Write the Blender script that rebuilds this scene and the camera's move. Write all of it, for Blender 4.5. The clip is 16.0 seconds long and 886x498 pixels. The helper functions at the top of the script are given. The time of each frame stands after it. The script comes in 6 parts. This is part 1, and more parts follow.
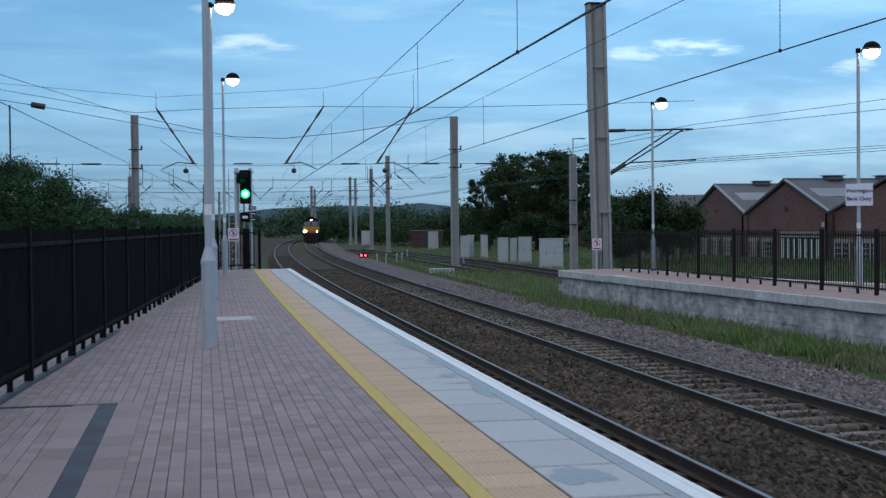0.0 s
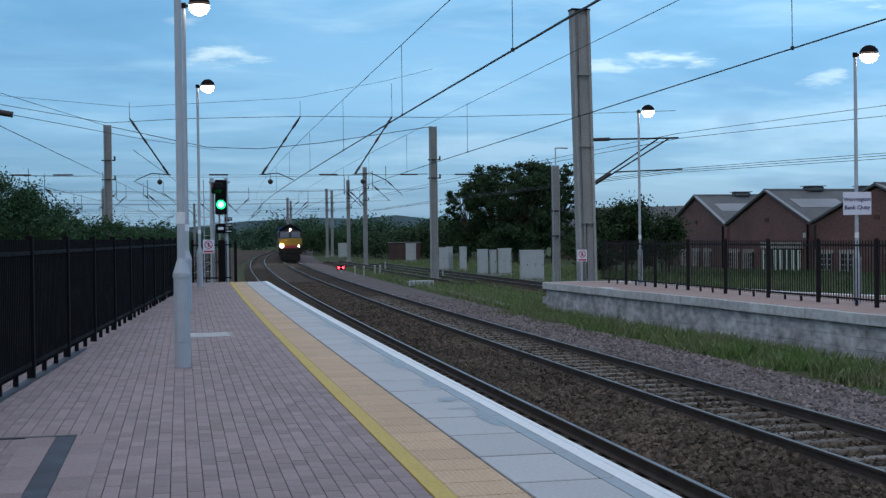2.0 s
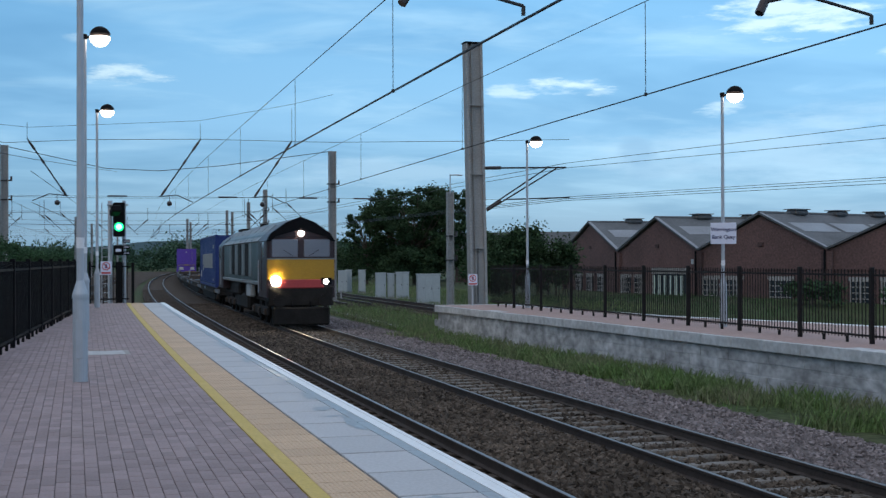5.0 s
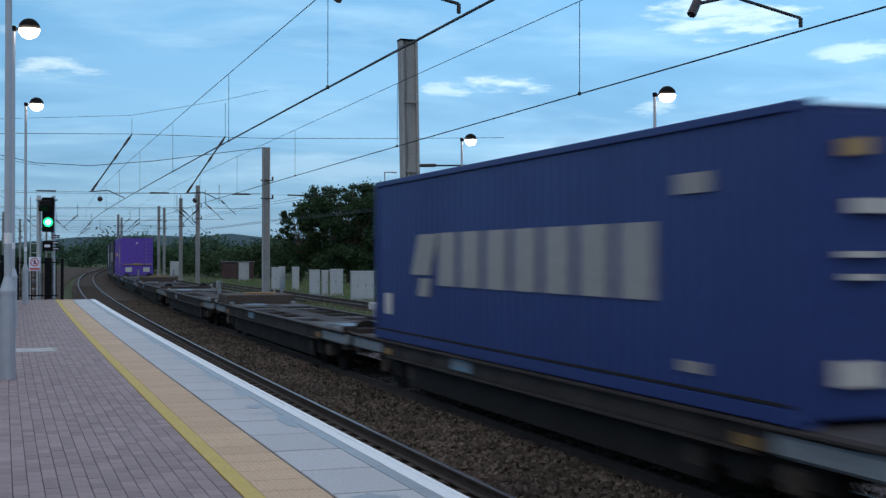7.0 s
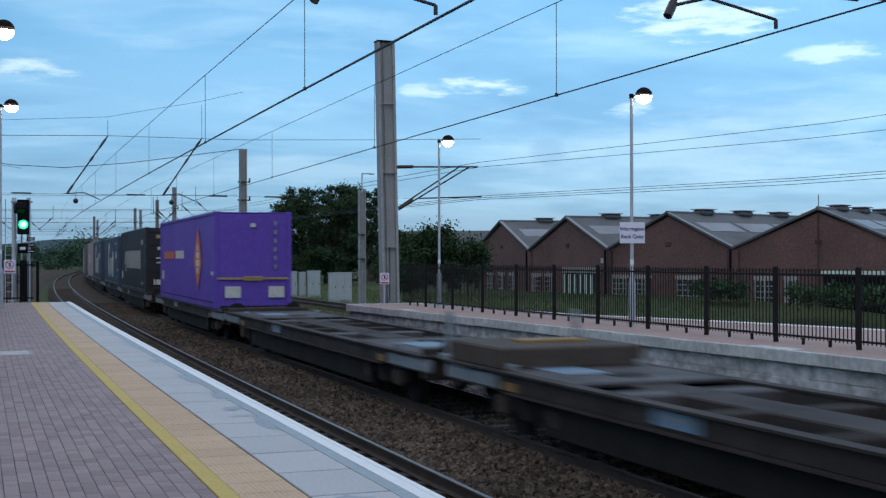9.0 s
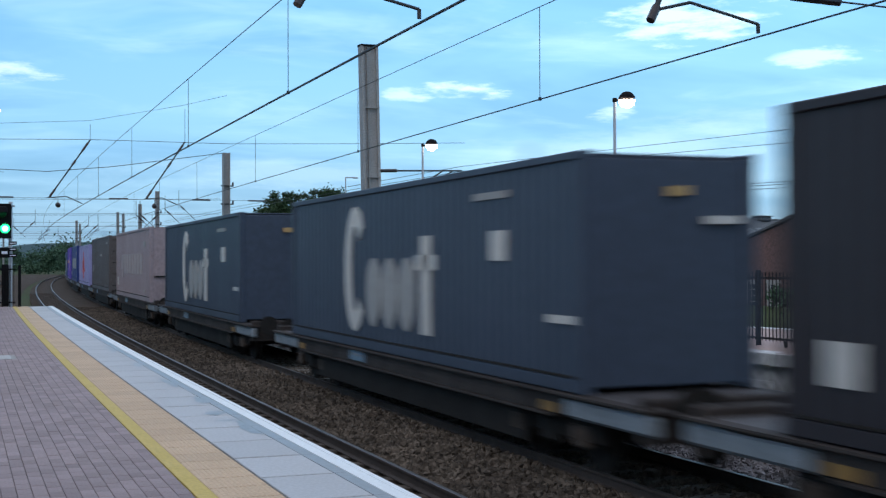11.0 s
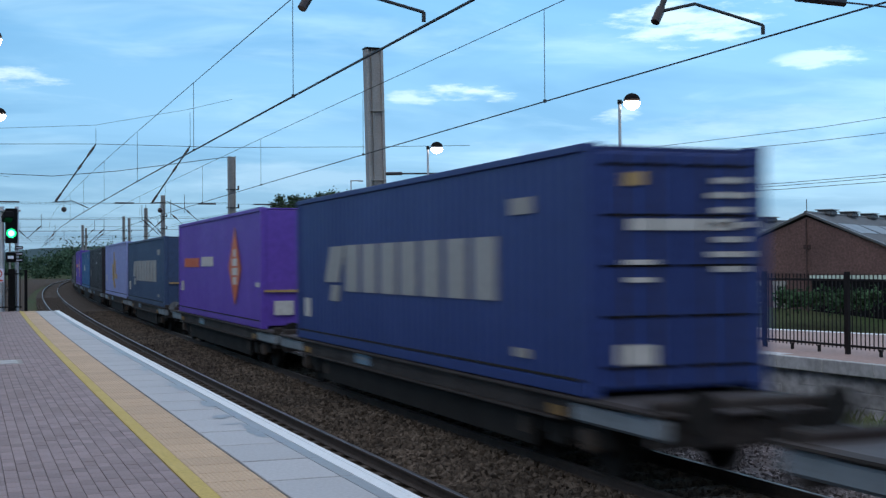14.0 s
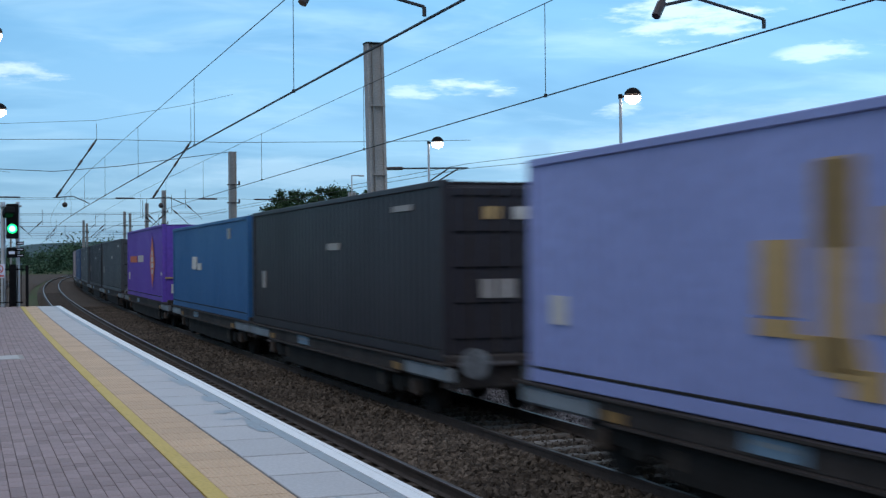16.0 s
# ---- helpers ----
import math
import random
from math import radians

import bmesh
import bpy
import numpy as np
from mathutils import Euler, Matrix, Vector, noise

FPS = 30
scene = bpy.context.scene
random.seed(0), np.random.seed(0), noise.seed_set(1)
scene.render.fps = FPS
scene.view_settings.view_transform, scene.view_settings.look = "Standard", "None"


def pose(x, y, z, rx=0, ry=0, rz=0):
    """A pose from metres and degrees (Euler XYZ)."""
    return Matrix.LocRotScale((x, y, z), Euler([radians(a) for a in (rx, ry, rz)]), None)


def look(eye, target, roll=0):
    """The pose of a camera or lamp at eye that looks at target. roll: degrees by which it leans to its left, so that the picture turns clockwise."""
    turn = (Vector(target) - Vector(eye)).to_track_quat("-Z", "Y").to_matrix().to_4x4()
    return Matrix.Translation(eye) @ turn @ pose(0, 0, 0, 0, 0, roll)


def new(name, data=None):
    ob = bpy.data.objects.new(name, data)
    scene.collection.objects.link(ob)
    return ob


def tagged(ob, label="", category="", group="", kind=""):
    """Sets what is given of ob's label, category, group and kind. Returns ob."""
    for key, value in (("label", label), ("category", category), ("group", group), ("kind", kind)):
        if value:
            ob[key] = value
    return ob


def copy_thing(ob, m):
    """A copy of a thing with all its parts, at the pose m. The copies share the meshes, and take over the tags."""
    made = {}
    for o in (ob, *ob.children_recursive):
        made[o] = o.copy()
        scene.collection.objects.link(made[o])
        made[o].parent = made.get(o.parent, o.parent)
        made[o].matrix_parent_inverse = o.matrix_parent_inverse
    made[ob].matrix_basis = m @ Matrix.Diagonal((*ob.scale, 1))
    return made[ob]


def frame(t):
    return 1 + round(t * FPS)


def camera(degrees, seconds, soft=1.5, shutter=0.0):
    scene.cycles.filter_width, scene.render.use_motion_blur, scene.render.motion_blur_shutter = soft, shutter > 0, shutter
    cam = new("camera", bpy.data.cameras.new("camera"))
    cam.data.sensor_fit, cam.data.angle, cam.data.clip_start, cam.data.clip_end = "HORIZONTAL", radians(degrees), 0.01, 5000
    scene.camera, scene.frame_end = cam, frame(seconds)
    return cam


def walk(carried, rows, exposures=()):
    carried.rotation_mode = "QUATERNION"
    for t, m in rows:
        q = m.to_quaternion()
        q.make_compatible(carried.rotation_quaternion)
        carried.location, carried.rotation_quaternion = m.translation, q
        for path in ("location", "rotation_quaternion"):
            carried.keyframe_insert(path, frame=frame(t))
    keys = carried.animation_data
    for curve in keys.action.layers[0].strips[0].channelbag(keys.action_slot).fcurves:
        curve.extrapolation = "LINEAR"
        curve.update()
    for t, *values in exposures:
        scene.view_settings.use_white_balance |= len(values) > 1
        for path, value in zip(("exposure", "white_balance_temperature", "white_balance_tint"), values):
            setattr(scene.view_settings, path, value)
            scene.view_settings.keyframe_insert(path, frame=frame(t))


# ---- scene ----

# ------------------------------------------------------------ camera
cam = camera(38.69, 16.0, soft=1.35, shutter=0.45)
walk(cam, [
    (0, pose(0.008, 0.263, 1.546, 88.918, 0.588, -11.034)),
    (0.5, pose(0.045, 1.506, 1.512, 89.290, 0.588, -11.691)),
    (1, pose(0.045, 1.498, 1.513, 89.232, 0.659, -11.898)),
    (1.5, pose(0.045, 1.502, 1.512, 89.346, 0.600, -12.026)),
    (2, pose(0.045, 1.510, 1.512, 89.456, 0.710, -12.123)),
    (2.5, pose(0.045, 1.496, 1.513, 89.403, 0.718, -12.238)),
    (3, pose(0.045, 1.507, 1.512, 89.594, 0.659, -12.566)),
    (3.5, pose(0.045, 1.504, 1.512, 89.710, 0.394, -13.431)),
    (4, pose(0.044, 1.478, 1.513, 90.182, 0.301, -14.977)),
    (4.5, pose(0.000, 0.000, 1.553, 90.136, 0.184, -15.322)),
    (5, pose(0.000, 0.000, 1.553, 90.465, 0.191, -16.548)),
    (5.2, pose(0.000, 0.000, 1.553, 90.430, 0.150, -16.900)),
    (7.3, pose(0.000, 0.000, 1.553, 90.260, -0.130, -19.700)),
    (7.5, pose(0.000, 0.000, 1.553, 90.154, -0.188, -19.741)),
    (8, pose(0.000, 0.000, 1.553, 90.343, -0.029, -20.042)),
    (8.5, pose(0.000, 0.000, 1.553, 90.288, 0.076, -20.293)),
    (8.7, pose(0.000, 0.000, 1.553, 90.330, 0.090, -20.390)),
    (11, pose(0.000, 0.000, 1.553, 90.577, 0.155, -21.288)),
    (11.5, pose(0.000, 0.000, 1.553, 90.416, 0.203, -21.039)),
    (12, pose(0.000, 0.000, 1.553, 90.657, 0.117, -20.526)),
    (12.5, pose(0.000, 0.000, 1.553, 90.622, 0.203, -20.685)),
    (13, pose(0.000, 0.000, 1.553, 90.568, 0.276, -20.777)),
    (13.5, pose(0.000, 0.000, 1.553, 90.615, 0.414, -20.943)),
    (14, pose(0.000, 0.000, 1.553, 90.699, 0.421, -21.029)),
    (14.5, pose(0.000, 0.000, 1.553, 90.631, 0.506, -20.858)),
    (15, pose(0.000, 0.000, 1.553, 90.561, 0.499, -20.588)),
    (15.5, pose(0.000, 0.000, 1.553, 90.435, 0.455, -20.658)),
    (16, pose(0.000, 0.000, 1.553, 90.462, 0.505, -20.987)),
], exposures=[(0, 0.03), (3, -0.03), (5.2, 0.0), (8.7, 0.03), (11, 0.33), (12, 0.31), (13, 0.31), (14, 0.15), (15, 0.21), (16, 0.14)])

# ------------------------------------------------------------ world and sun
def make_world():
    world = bpy.data.worlds.new("dusk_sky")
    scene.world = world
    world.use_nodes = True
    nt = world.node_tree
    nt.nodes.clear()
    N, L = nt.nodes.new, nt.links.new
    out, bg = N("ShaderNodeOutputWorld"), N("ShaderNodeBackground")
    sky = N("ShaderNodeTexSky")
    sky.sky_type, sky.sun_disc = "NISHITA", False
    sky.sun_elevation, sky.sun_rotation = radians(4), radians(218)
    tc = N("ShaderNodeTexCoord")
    sep = N("ShaderNodeSeparateXYZ")
    L(tc.outputs["Generated"], sep.inputs[0])
    ramp = N("ShaderNodeValToRGB")
    el = ramp.color_ramp.elements
    el[0].position, el[0].color = 0.0, (0.17, 0.36, 0.54, 1)
    el[1].position, el[1].color = 1.0, (0.76, 0.82, 0.98, 1)
    for p, c in ((0.05, (0.205, 0.47, 0.75)), (0.10, (0.19, 0.48, 0.83)), (0.2, (0.16, 0.45, 0.81)), (0.27, (0.18, 0.46, 0.81)), (0.45, (0.48, 0.56, 0.73))):
        e = el.new(p)
        e.color = (*c, 1)
    L(sep.outputs["Z"], ramp.inputs[0])
    # flat cloud deck: direction divided by height
    mz = N("ShaderNodeMath"); mz.operation = "ADD"; mz.inputs[1].default_value = 0.10
    L(sep.outputs["Z"], mz.inputs[0])
    dv = N("ShaderNodeVectorMath"); dv.operation = "DIVIDE"
    cmb = N("ShaderNodeCombineXYZ")
    for k in range(3):
        L(mz.outputs[0], cmb.inputs[k])
    L(tc.outputs["Generated"], dv.inputs[0]); L(cmb.outputs[0], dv.inputs[1])
    mp = N("ShaderNodeMapping")
    mp.inputs["Scale"].default_value = (0.9, 1.25, 1)
    mp.inputs["Rotation"].default_value = (0, 0, radians(20))
    L(dv.outputs[0], mp.inputs[0])

    def cloud(scale, detail, lo, hi):
        n = N("ShaderNodeTexNoise")
        n.inputs["Scale"].default_value, n.inputs["Detail"].default_value = scale, detail
        n.inputs["Roughness"].default_value = 0.55
        n.inputs["Distortion"].default_value = 0.4
        L(mp.outputs[0], n.inputs["Vector"])
        r = N("ShaderNodeMapRange")
        r.interpolation_type = "SMOOTHSTEP"
        r.inputs[1].default_value, r.inputs[2].default_value = lo, hi
        L(n.outputs[0], r.inputs[0])
        return r.outputs[0]

    def mix(a, b, f, kind="MIX"):
        m = N("ShaderNodeMix")
        m.data_type, m.blend_type = "RGBA", kind
        for s, v in ((m.inputs[0], f), (m.inputs[6], a), (m.inputs[7], b)):
            if hasattr(v, "links"):
                L(v, s)
            else:
                s.default_value = v
        return m.outputs[2]

    base = mix(ramp.outputs[0], sky.outputs[0], 0.04)
    dark = mix(base, (0.74, 0.81, 0.86, 1), cloud(0.9, 4, 0.38, 0.68), "MULTIPLY")
    lit = N("ShaderNodeMath"); lit.operation = "MULTIPLY"; lit.inputs[1].default_value = 0.42
    L(cloud(1.5, 5, 0.48, 0.74), lit.inputs[0])
    low = N("ShaderNodeMapRange")
    for k, v in ((1, 0.02), (2, 0.15), (3, 0.35), (4, 1.0)):
        low.inputs[k].default_value = v
    L(sep.outputs["Z"], low.inputs[0])

    def maths(kind, a, b=None):
        m = N("ShaderNodeMath"); m.operation = kind
        for s, v in zip(m.inputs, (a, b)):
            if hasattr(v, "links"):
                L(v, s)
            elif v is not None:
                s.default_value = v
        return m.outputs[0]

    full = mix(dark, (0.57, 0.88, 1.10, 1), maths("MULTIPLY", lit.outputs[0], low.outputs[0]))
    # single clouds of the dusk sky: azimuth and elevation, frayed by a streaky noise
    fray = N("ShaderNodeTexNoise")
    fray.inputs["Scale"].default_value, fray.inputs["Detail"].default_value = 9.0, 5
    fmap = N("ShaderNodeMapping"); fmap.inputs["Scale"].default_value = (1, 1, 3.2)
    L(tc.outputs["Generated"], fmap.inputs[0]); L(fmap.outputs[0], fray.inputs["Vector"])
    off = maths("SUBTRACT", fray.outputs[0], 0.5)
    az = maths("ADD", maths("ARCTAN2", sep.outputs["X"], sep.outputs["Y"]), maths("MULTIPLY", off, 0.07))
    el2 = maths("ADD", maths("ARCSINE", sep.outputs["Z"]), maths("MULTIPLY", off, 0.022))
    shred = N("ShaderNodeTexNoise")
    shred.inputs["Scale"].default_value, shred.inputs["Detail"].default_value, shred.inputs["Roughness"].default_value = 16.0, 6, 0.62
    smap = N("ShaderNodeMapping"); smap.inputs["Scale"].default_value = (1, 1, 4.5)
    L(tc.outputs["Generated"], smap.inputs[0]); L(smap.outputs[0], shred.inputs["Vector"])
    rag = N("ShaderNodeMapRange")
    for k, v in ((1, 0.36), (2, 0.66), (3, -0.5), (4, 1.5)):
        rag.inputs[k].default_value = v
    L(shred.outputs[0], rag.inputs[0])
    rag = rag.outputs[0]
    white, pale, smoke = (0.78, 1.0, 1.10, 1), (0.50, 0.74, 0.94, 1), (0.24, 0.46, 0.70, 1)
    for a0, e0, wa, we, amount, tone in (
            (2.7, 8.2, 2.0, 0.55, 0.75, white), (22.2, 7.75, 1.9, 0.42, 0.8, white), (19.4, 7.45, 1.4, 0.32, 0.6, white),
            (23.6, 7.5, 0.8, 0.25, 0.5, white), (32.2, 10.6, 4.0, 1.4, 0.75, white), (38.2, 8.8, 1.8, 0.4, 0.6, white),
            (28.6, 6.4, 0.9, 0.35, 0.5, white), (31.0, 4.7, 9.0, 1.5, 0.55, pale), (13.0, 4.0, 6.5, 0.8, 0.5, pale),
            (37.0, 6.3, 5.0, 0.7, 0.4, pale), (0.5, 9.7, 1.6, 0.3, 0.3, white), (25.2, 4.85, 1.1, 0.75, 0.5, smoke), (25.7, 3.7, 1.0, 1.0, 0.22, smoke)):
        da = maths("DIVIDE", maths("SUBTRACT", az, radians(a0)), radians(wa))
        de = maths("DIVIDE", maths("SUBTRACT", el2, radians(e0)), radians(we))
        q = maths("ADD", maths("MULTIPLY", da, da), maths("MULTIPLY", de, de))
        r = N("ShaderNodeMapRange"); r.interpolation_type = "SMOOTHSTEP"
        for k, v in ((1, 1.5), (2, 0.0), (3, 0.0), (4, amount)):
            r.inputs[k].default_value = v
        L(maths("ADD", q, maths("MULTIPLY", rag, 1.1 if tone == white else 0.5)), r.inputs[0])
        full = mix(full, tone, r.outputs[0])
    L(full, bg.inputs["Color"])
    # the sky is brighter on the side of the set sun
    gl = N("ShaderNodeMapRange")
    for k, v in ((1, -0.2), (2, 0.7), (3, 0.92), (4, 1.21)):
        gl.inputs[k].default_value = v
    L(sep.outputs["X"], gl.inputs[0])
    L(gl.outputs[0], bg.inputs["Strength"])
    L(bg.outputs[0], out.inputs[0])


make_world()
sun = new("sun", bpy.data.lights.new("sun", "SUN"))
sun.data.energy, sun.data.angle, sun.data.color = 0.35, radians(25), (1.0, 0.93, 0.86)
sun.matrix_world = look((-28, -16, 44), (0, 20, 0))


# ------------------------------------------------------------ materials
def mat(name, col, rough=0.7, metal=0.0, vary=0.25, scale=1.5, fine=30.0, bump=0.15, col2=None, stretch=(1, 1, 1), rand=0.0, island=0.0, spec=0.5, emit=None, power=0.0):
    m = bpy.data.materials.new(name)
    m.use_nodes = True
    nt = m.node_tree
    N, L = nt.nodes.new, nt.links.new
    b = nt.nodes["Principled BSDF"]
    b.inputs["Metallic"].default_value = metal
    b.inputs["Specular IOR Level"].default_value = spec
    tc, mp = N("ShaderNodeTexCoord"), N("ShaderNodeMapping")
    mp.inputs["Scale"].default_value = stretch
    L(tc.outputs["Object"], mp.inputs[0])

    def noise_tex(s, d):
        n = N("ShaderNodeTexNoise")
        n.inputs["Scale"].default_value, n.inputs["Detail"].default_value = s, d
        L(mp.outputs[0], n.inputs["Vector"])
        return n.outputs[0]

    big, small = noise_tex(scale, 4), noise_tex(fine, 3)
    c2 = col2 or tuple(v * 0.6 for v in col)
    r = N("ShaderNodeMapRange")
    r.inputs[1].default_value, r.inputs[2].default_value = 0.35, 0.68
    L(big, r.inputs[0])
    m1 = N("ShaderNodeMix"); m1.data_type = "RGBA"
    m1.inputs[6].default_value, m1.inputs[7].default_value = (*col, 1), (*c2, 1)
    f = N("ShaderNodeMath"); f.operation = "MULTIPLY"; f.inputs[1].default_value = min(1.0, vary * 2.2)
    L(r.outputs[0], f.inputs[0]); L(f.outputs[0], m1.inputs[0])
    hsv = N("ShaderNodeHueSaturation")
    L(m1.outputs[2], hsv.inputs["Color"])
    val = N("ShaderNodeMapRange")
    val.inputs[1].default_value, val.inputs[2].default_value = 0.3, 0.7
    val.inputs[3].default_value, val.inputs[4].default_value = 1 - vary, 1 + vary
    L(small, val.inputs[0])
    v_out = val.outputs[0]
    for amount, node, sock in ((rand, "ShaderNodeObjectInfo", "Random"), (island, "ShaderNodeNewGeometry", "Random Per Island")):
        if amount:
            o = N(node)
            rr = N("ShaderNodeMapRange")
            rr.inputs[3].default_value, rr.inputs[4].default_value = 1 - amount, 1 + amount
            L(o.outputs[sock], rr.inputs[0])
            mu = N("ShaderNodeMath"); mu.operation = "MULTIPLY"
            L(v_out, mu.inputs[0]); L(rr.outputs[0], mu.inputs[1])
            v_out = mu.outputs[0]
    L(v_out, hsv.inputs["Value"])
    L(hsv.outputs[0], b.inputs["Base Color"])
    ro = N("ShaderNodeMapRange")
    ro.inputs[3].default_value, ro.inputs[4].default_value = max(0.03, rough - 0.12), min(1, rough + 0.12)
    L(big, ro.inputs[0]); L(ro.outputs[0], b.inputs["Roughness"])
    if bump:
        bp = N("ShaderNodeBump")
        bp.inputs["Strength"].default_value, bp.inputs["Distance"].default_value = bump, 0.02
        L(small, bp.inputs["Height"]); L(bp.outputs[0], b.inputs["Normal"])
    if emit:
        b.inputs["Emission Color"].default_value = (*emit, 1)
        b.inputs["Emission Strength"].default_value = power
    return m


M = {}
M["ground"] = mat("ground_soil_grass", (0.05, 0.075, 0.03), 0.95, col2=(0.075, 0.07, 0.042), scale=0.15, fine=6, vary=0.4, spec=0.1)
M["grass"] = mat("grass_blades", (0.12, 0.195, 0.065), 0.8, col2=(0.19, 0.185, 0.115), scale=0.7, fine=9, vary=0.42, bump=0, island=0.4, spec=0.1)
M["weeds"] = mat("dark_weed_blades", (0.05, 0.10, 0.04), 0.8, col2=(0.075, 0.10, 0.05), scale=0.3, fine=5, vary=0.35, bump=0, island=0.4, spec=0.1)
M["ballast"] = mat("brown_ballast", (0.082, 0.063, 0.049), 0.95, col2=(0.048, 0.036, 0.028), scale=0.8, fine=22, vary=0.45, bump=0.9, spec=0.1)
M["ballast_grey"] = mat("grey_pink_ballast", (0.15, 0.125, 0.122), 0.95, col2=(0.10, 0.085, 0.08), scale=0.8, fine=22, vary=0.4, bump=0.9, spec=0.1)
M["stone"] = mat("ballast_stone", (0.105, 0.082, 0.064), 0.95, col2=(0.045, 0.037, 0.031), scale=0.6, fine=14, vary=0.3, bump=0.2, island=0.55, spec=0.1)
M["stone_grey"] = mat("grey_stone", (0.20, 0.17, 0.168), 0.95, col2=(0.15, 0.125, 0.12), scale=0.6, fine=14, vary=0.3, bump=0.2, island=0.45, spec=0.1)
# darker brown version for the sleeper runs
M["sleeper_far"] = mat("dark_sleeper", (0.085, 0.068, 0.056), 0.9, scale=3, fine=40, vary=0.3, spec=0.1)
M["sleeper"] = mat("concrete_sleeper", (0.175, 0.16, 0.145), 0.9, col2=(0.10, 0.082, 0.066), scale=3, fine=40, vary=0.3, rand=0.15, spec=0.2)
M["rust"] = mat("rusty_rail_web", (0.045, 0.032, 0.026), 0.85, scale=3, fine=40, vary=0.3)
M["railtop"] = mat("polished_rail_head", (0.22, 0.205, 0.20), 0.40, 1.0, scale=2, fine=60, vary=0.1, bump=0.02)
M["railtop2"] = mat("dull_rail_head", (0.16, 0.15, 0.145), 0.42, 0.8, scale=2, fine=60, vary=0.15, bump=0.02)
M["paver"] = mat("mauve_paving_block", (0.245, 0.184, 0.187), 0.75, col2=(0.205, 0.164, 0.150), scale=0.8, fine=45, vary=0.17, bump=0.2, rand=0.17, island=0.17)
M["joint"] = mat("sanded_joint", (0.13, 0.105, 0.105), 0.95, scale=2, fine=40, vary=0.2)
M["gutter"] = mat("dark_channel_drain", (0.034, 0.040, 0.056), 0.6, scale=3, fine=50, vary=0.2)
M["yellow"] = mat("yellow_line_paint", (0.52, 0.37, 0.085), 0.65, col2=(0.40, 0.30, 0.07), scale=2, fine=30, vary=0.14)
M["tactile"] = mat("buff_tactile_paving", (0.52, 0.365, 0.235), 0.75, col2=(0.41, 0.30, 0.205), scale=1.2, fine=40, vary=0.13, rand=0.08, island=0.08)
M["slab"] = mat("grey_platform_slab", (0.42, 0.415, 0.42), 0.6, col2=(0.34, 0.34, 0.355), scale=0.9, fine=35, vary=0.1, rand=0.06, island=0.06, bump=0.08)
M["wet"] = mat("damp_slab_edge", (0.27, 0.275, 0.285), 0.35, col2=(0.32, 0.325, 0.33), scale=1.0, fine=20, vary=0.12, bump=0.05)
M["puddle"] = mat("wet_slab_film", (0.25, 0.255, 0.265), 0.36, col2=(0.30, 0.305, 0.31), scale=3.0, fine=20, vary=0.15, bump=0.02)
M["white"] = mat("white_line_paint", (0.74, 0.76, 0.77), 0.6, col2=(0.55, 0.57, 0.58), scale=3, fine=30, vary=0.07)
M["concrete"] = mat("weathered_concrete", (0.36, 0.345, 0.33), 0.9, col2=(0.22, 0.21, 0.20), scale=0.9, fine=16, vary=0.28, bump=0.3)
M["oldwall"] = mat("stained_render_wall", (0.46, 0.455, 0.46), 0.92, col2=(0.19, 0.185, 0.185), scale=1.5, fine=5, vary=0.36, bump=0.35, stretch=(1, 0.7, 1.1))
M["coping"] = mat("pale_coping_stone", (0.50, 0.505, 0.51), 0.85, col2=(0.22, 0.21, 0.20), scale=1.3, fine=7, vary=0.19, rand=0.08)
M["pinkpave"] = mat("pink_platform_paving", (0.36, 0.25, 0.22), 0.85, col2=(0.28, 0.20, 0.18), scale=0.8, fine=12, vary=0.2)
M["black"] = mat("black_painted_steel", (0.0095, 0.0095, 0.011), 0.65, scale=3, fine=50, vary=0.25, bump=0.0, spec=0.05)
M["fencedark"] = mat("dark_brown_steel", (0.012, 0.009, 0.009), 0.65, scale=3, fine=50, vary=0.25, bump=0.03, spec=0.2)
M["galv"] = mat("galvanised_steel", (0.42, 0.45, 0.49), 0.5, 0.2, scale=2.5, fine=6, vary=0.05, bump=0.02)
M["mast"] = mat("grey_mast_steel", (0.31, 0.31, 0.305), 0.75, 0.05, col2=(0.21, 0.205, 0.20), scale=1.2, fine=20, vary=0.2)
M["band"] = mat("white_reflective_band", (0.75, 0.76, 0.78), 0.5, vary=0.05)
M["wire"] = mat("dark_copper_wire", (0.02, 0.022, 0.025), 0.6, vary=0.1, bump=0)
M["insul"] = mat("brown_insulator", (0.03, 0.02, 0.02), 0.3, vary=0.1, bump=0)
M["lampglow"] = mat("lit_lamp_bowl", (0.9, 0.85, 0.8), 0.4, vary=0.02, bump=0, emit=(1.0, 0.80, 0.66), power=9.0)
M["green"] = mat("green_signal_lens", (0.1, 0.8, 0.4), 0.3, vary=0.02, bump=0, emit=(0.03, 1.0, 0.32), power=30)
# emission here imitates green lens light falling on the signal face
M["greenface"] = mat("glowing_lens_ring", (0.02, 0.25, 0.1), 0.4, vary=0.02, bump=0, emit=(0.01, 0.8, 0.22), power=1.8)
M["red"] = mat("red_signal_lens", (0.8, 0.05, 0.05), 0.3, vary=0.02, bump=0, emit=(1.0, 0.03, 0.05), power=12)
M["headlight"] = mat("lit_headlight", (0.9, 0.9, 0.85), 0.3, vary=0.02, bump=0, emit=(1.0, 0.86, 0.58), power=260)
M["marker"] = mat("lit_marker_light", (0.9, 0.9, 0.85), 0.3, vary=0.02, bump=0, emit=(1.0, 0.95, 0.82), power=16)
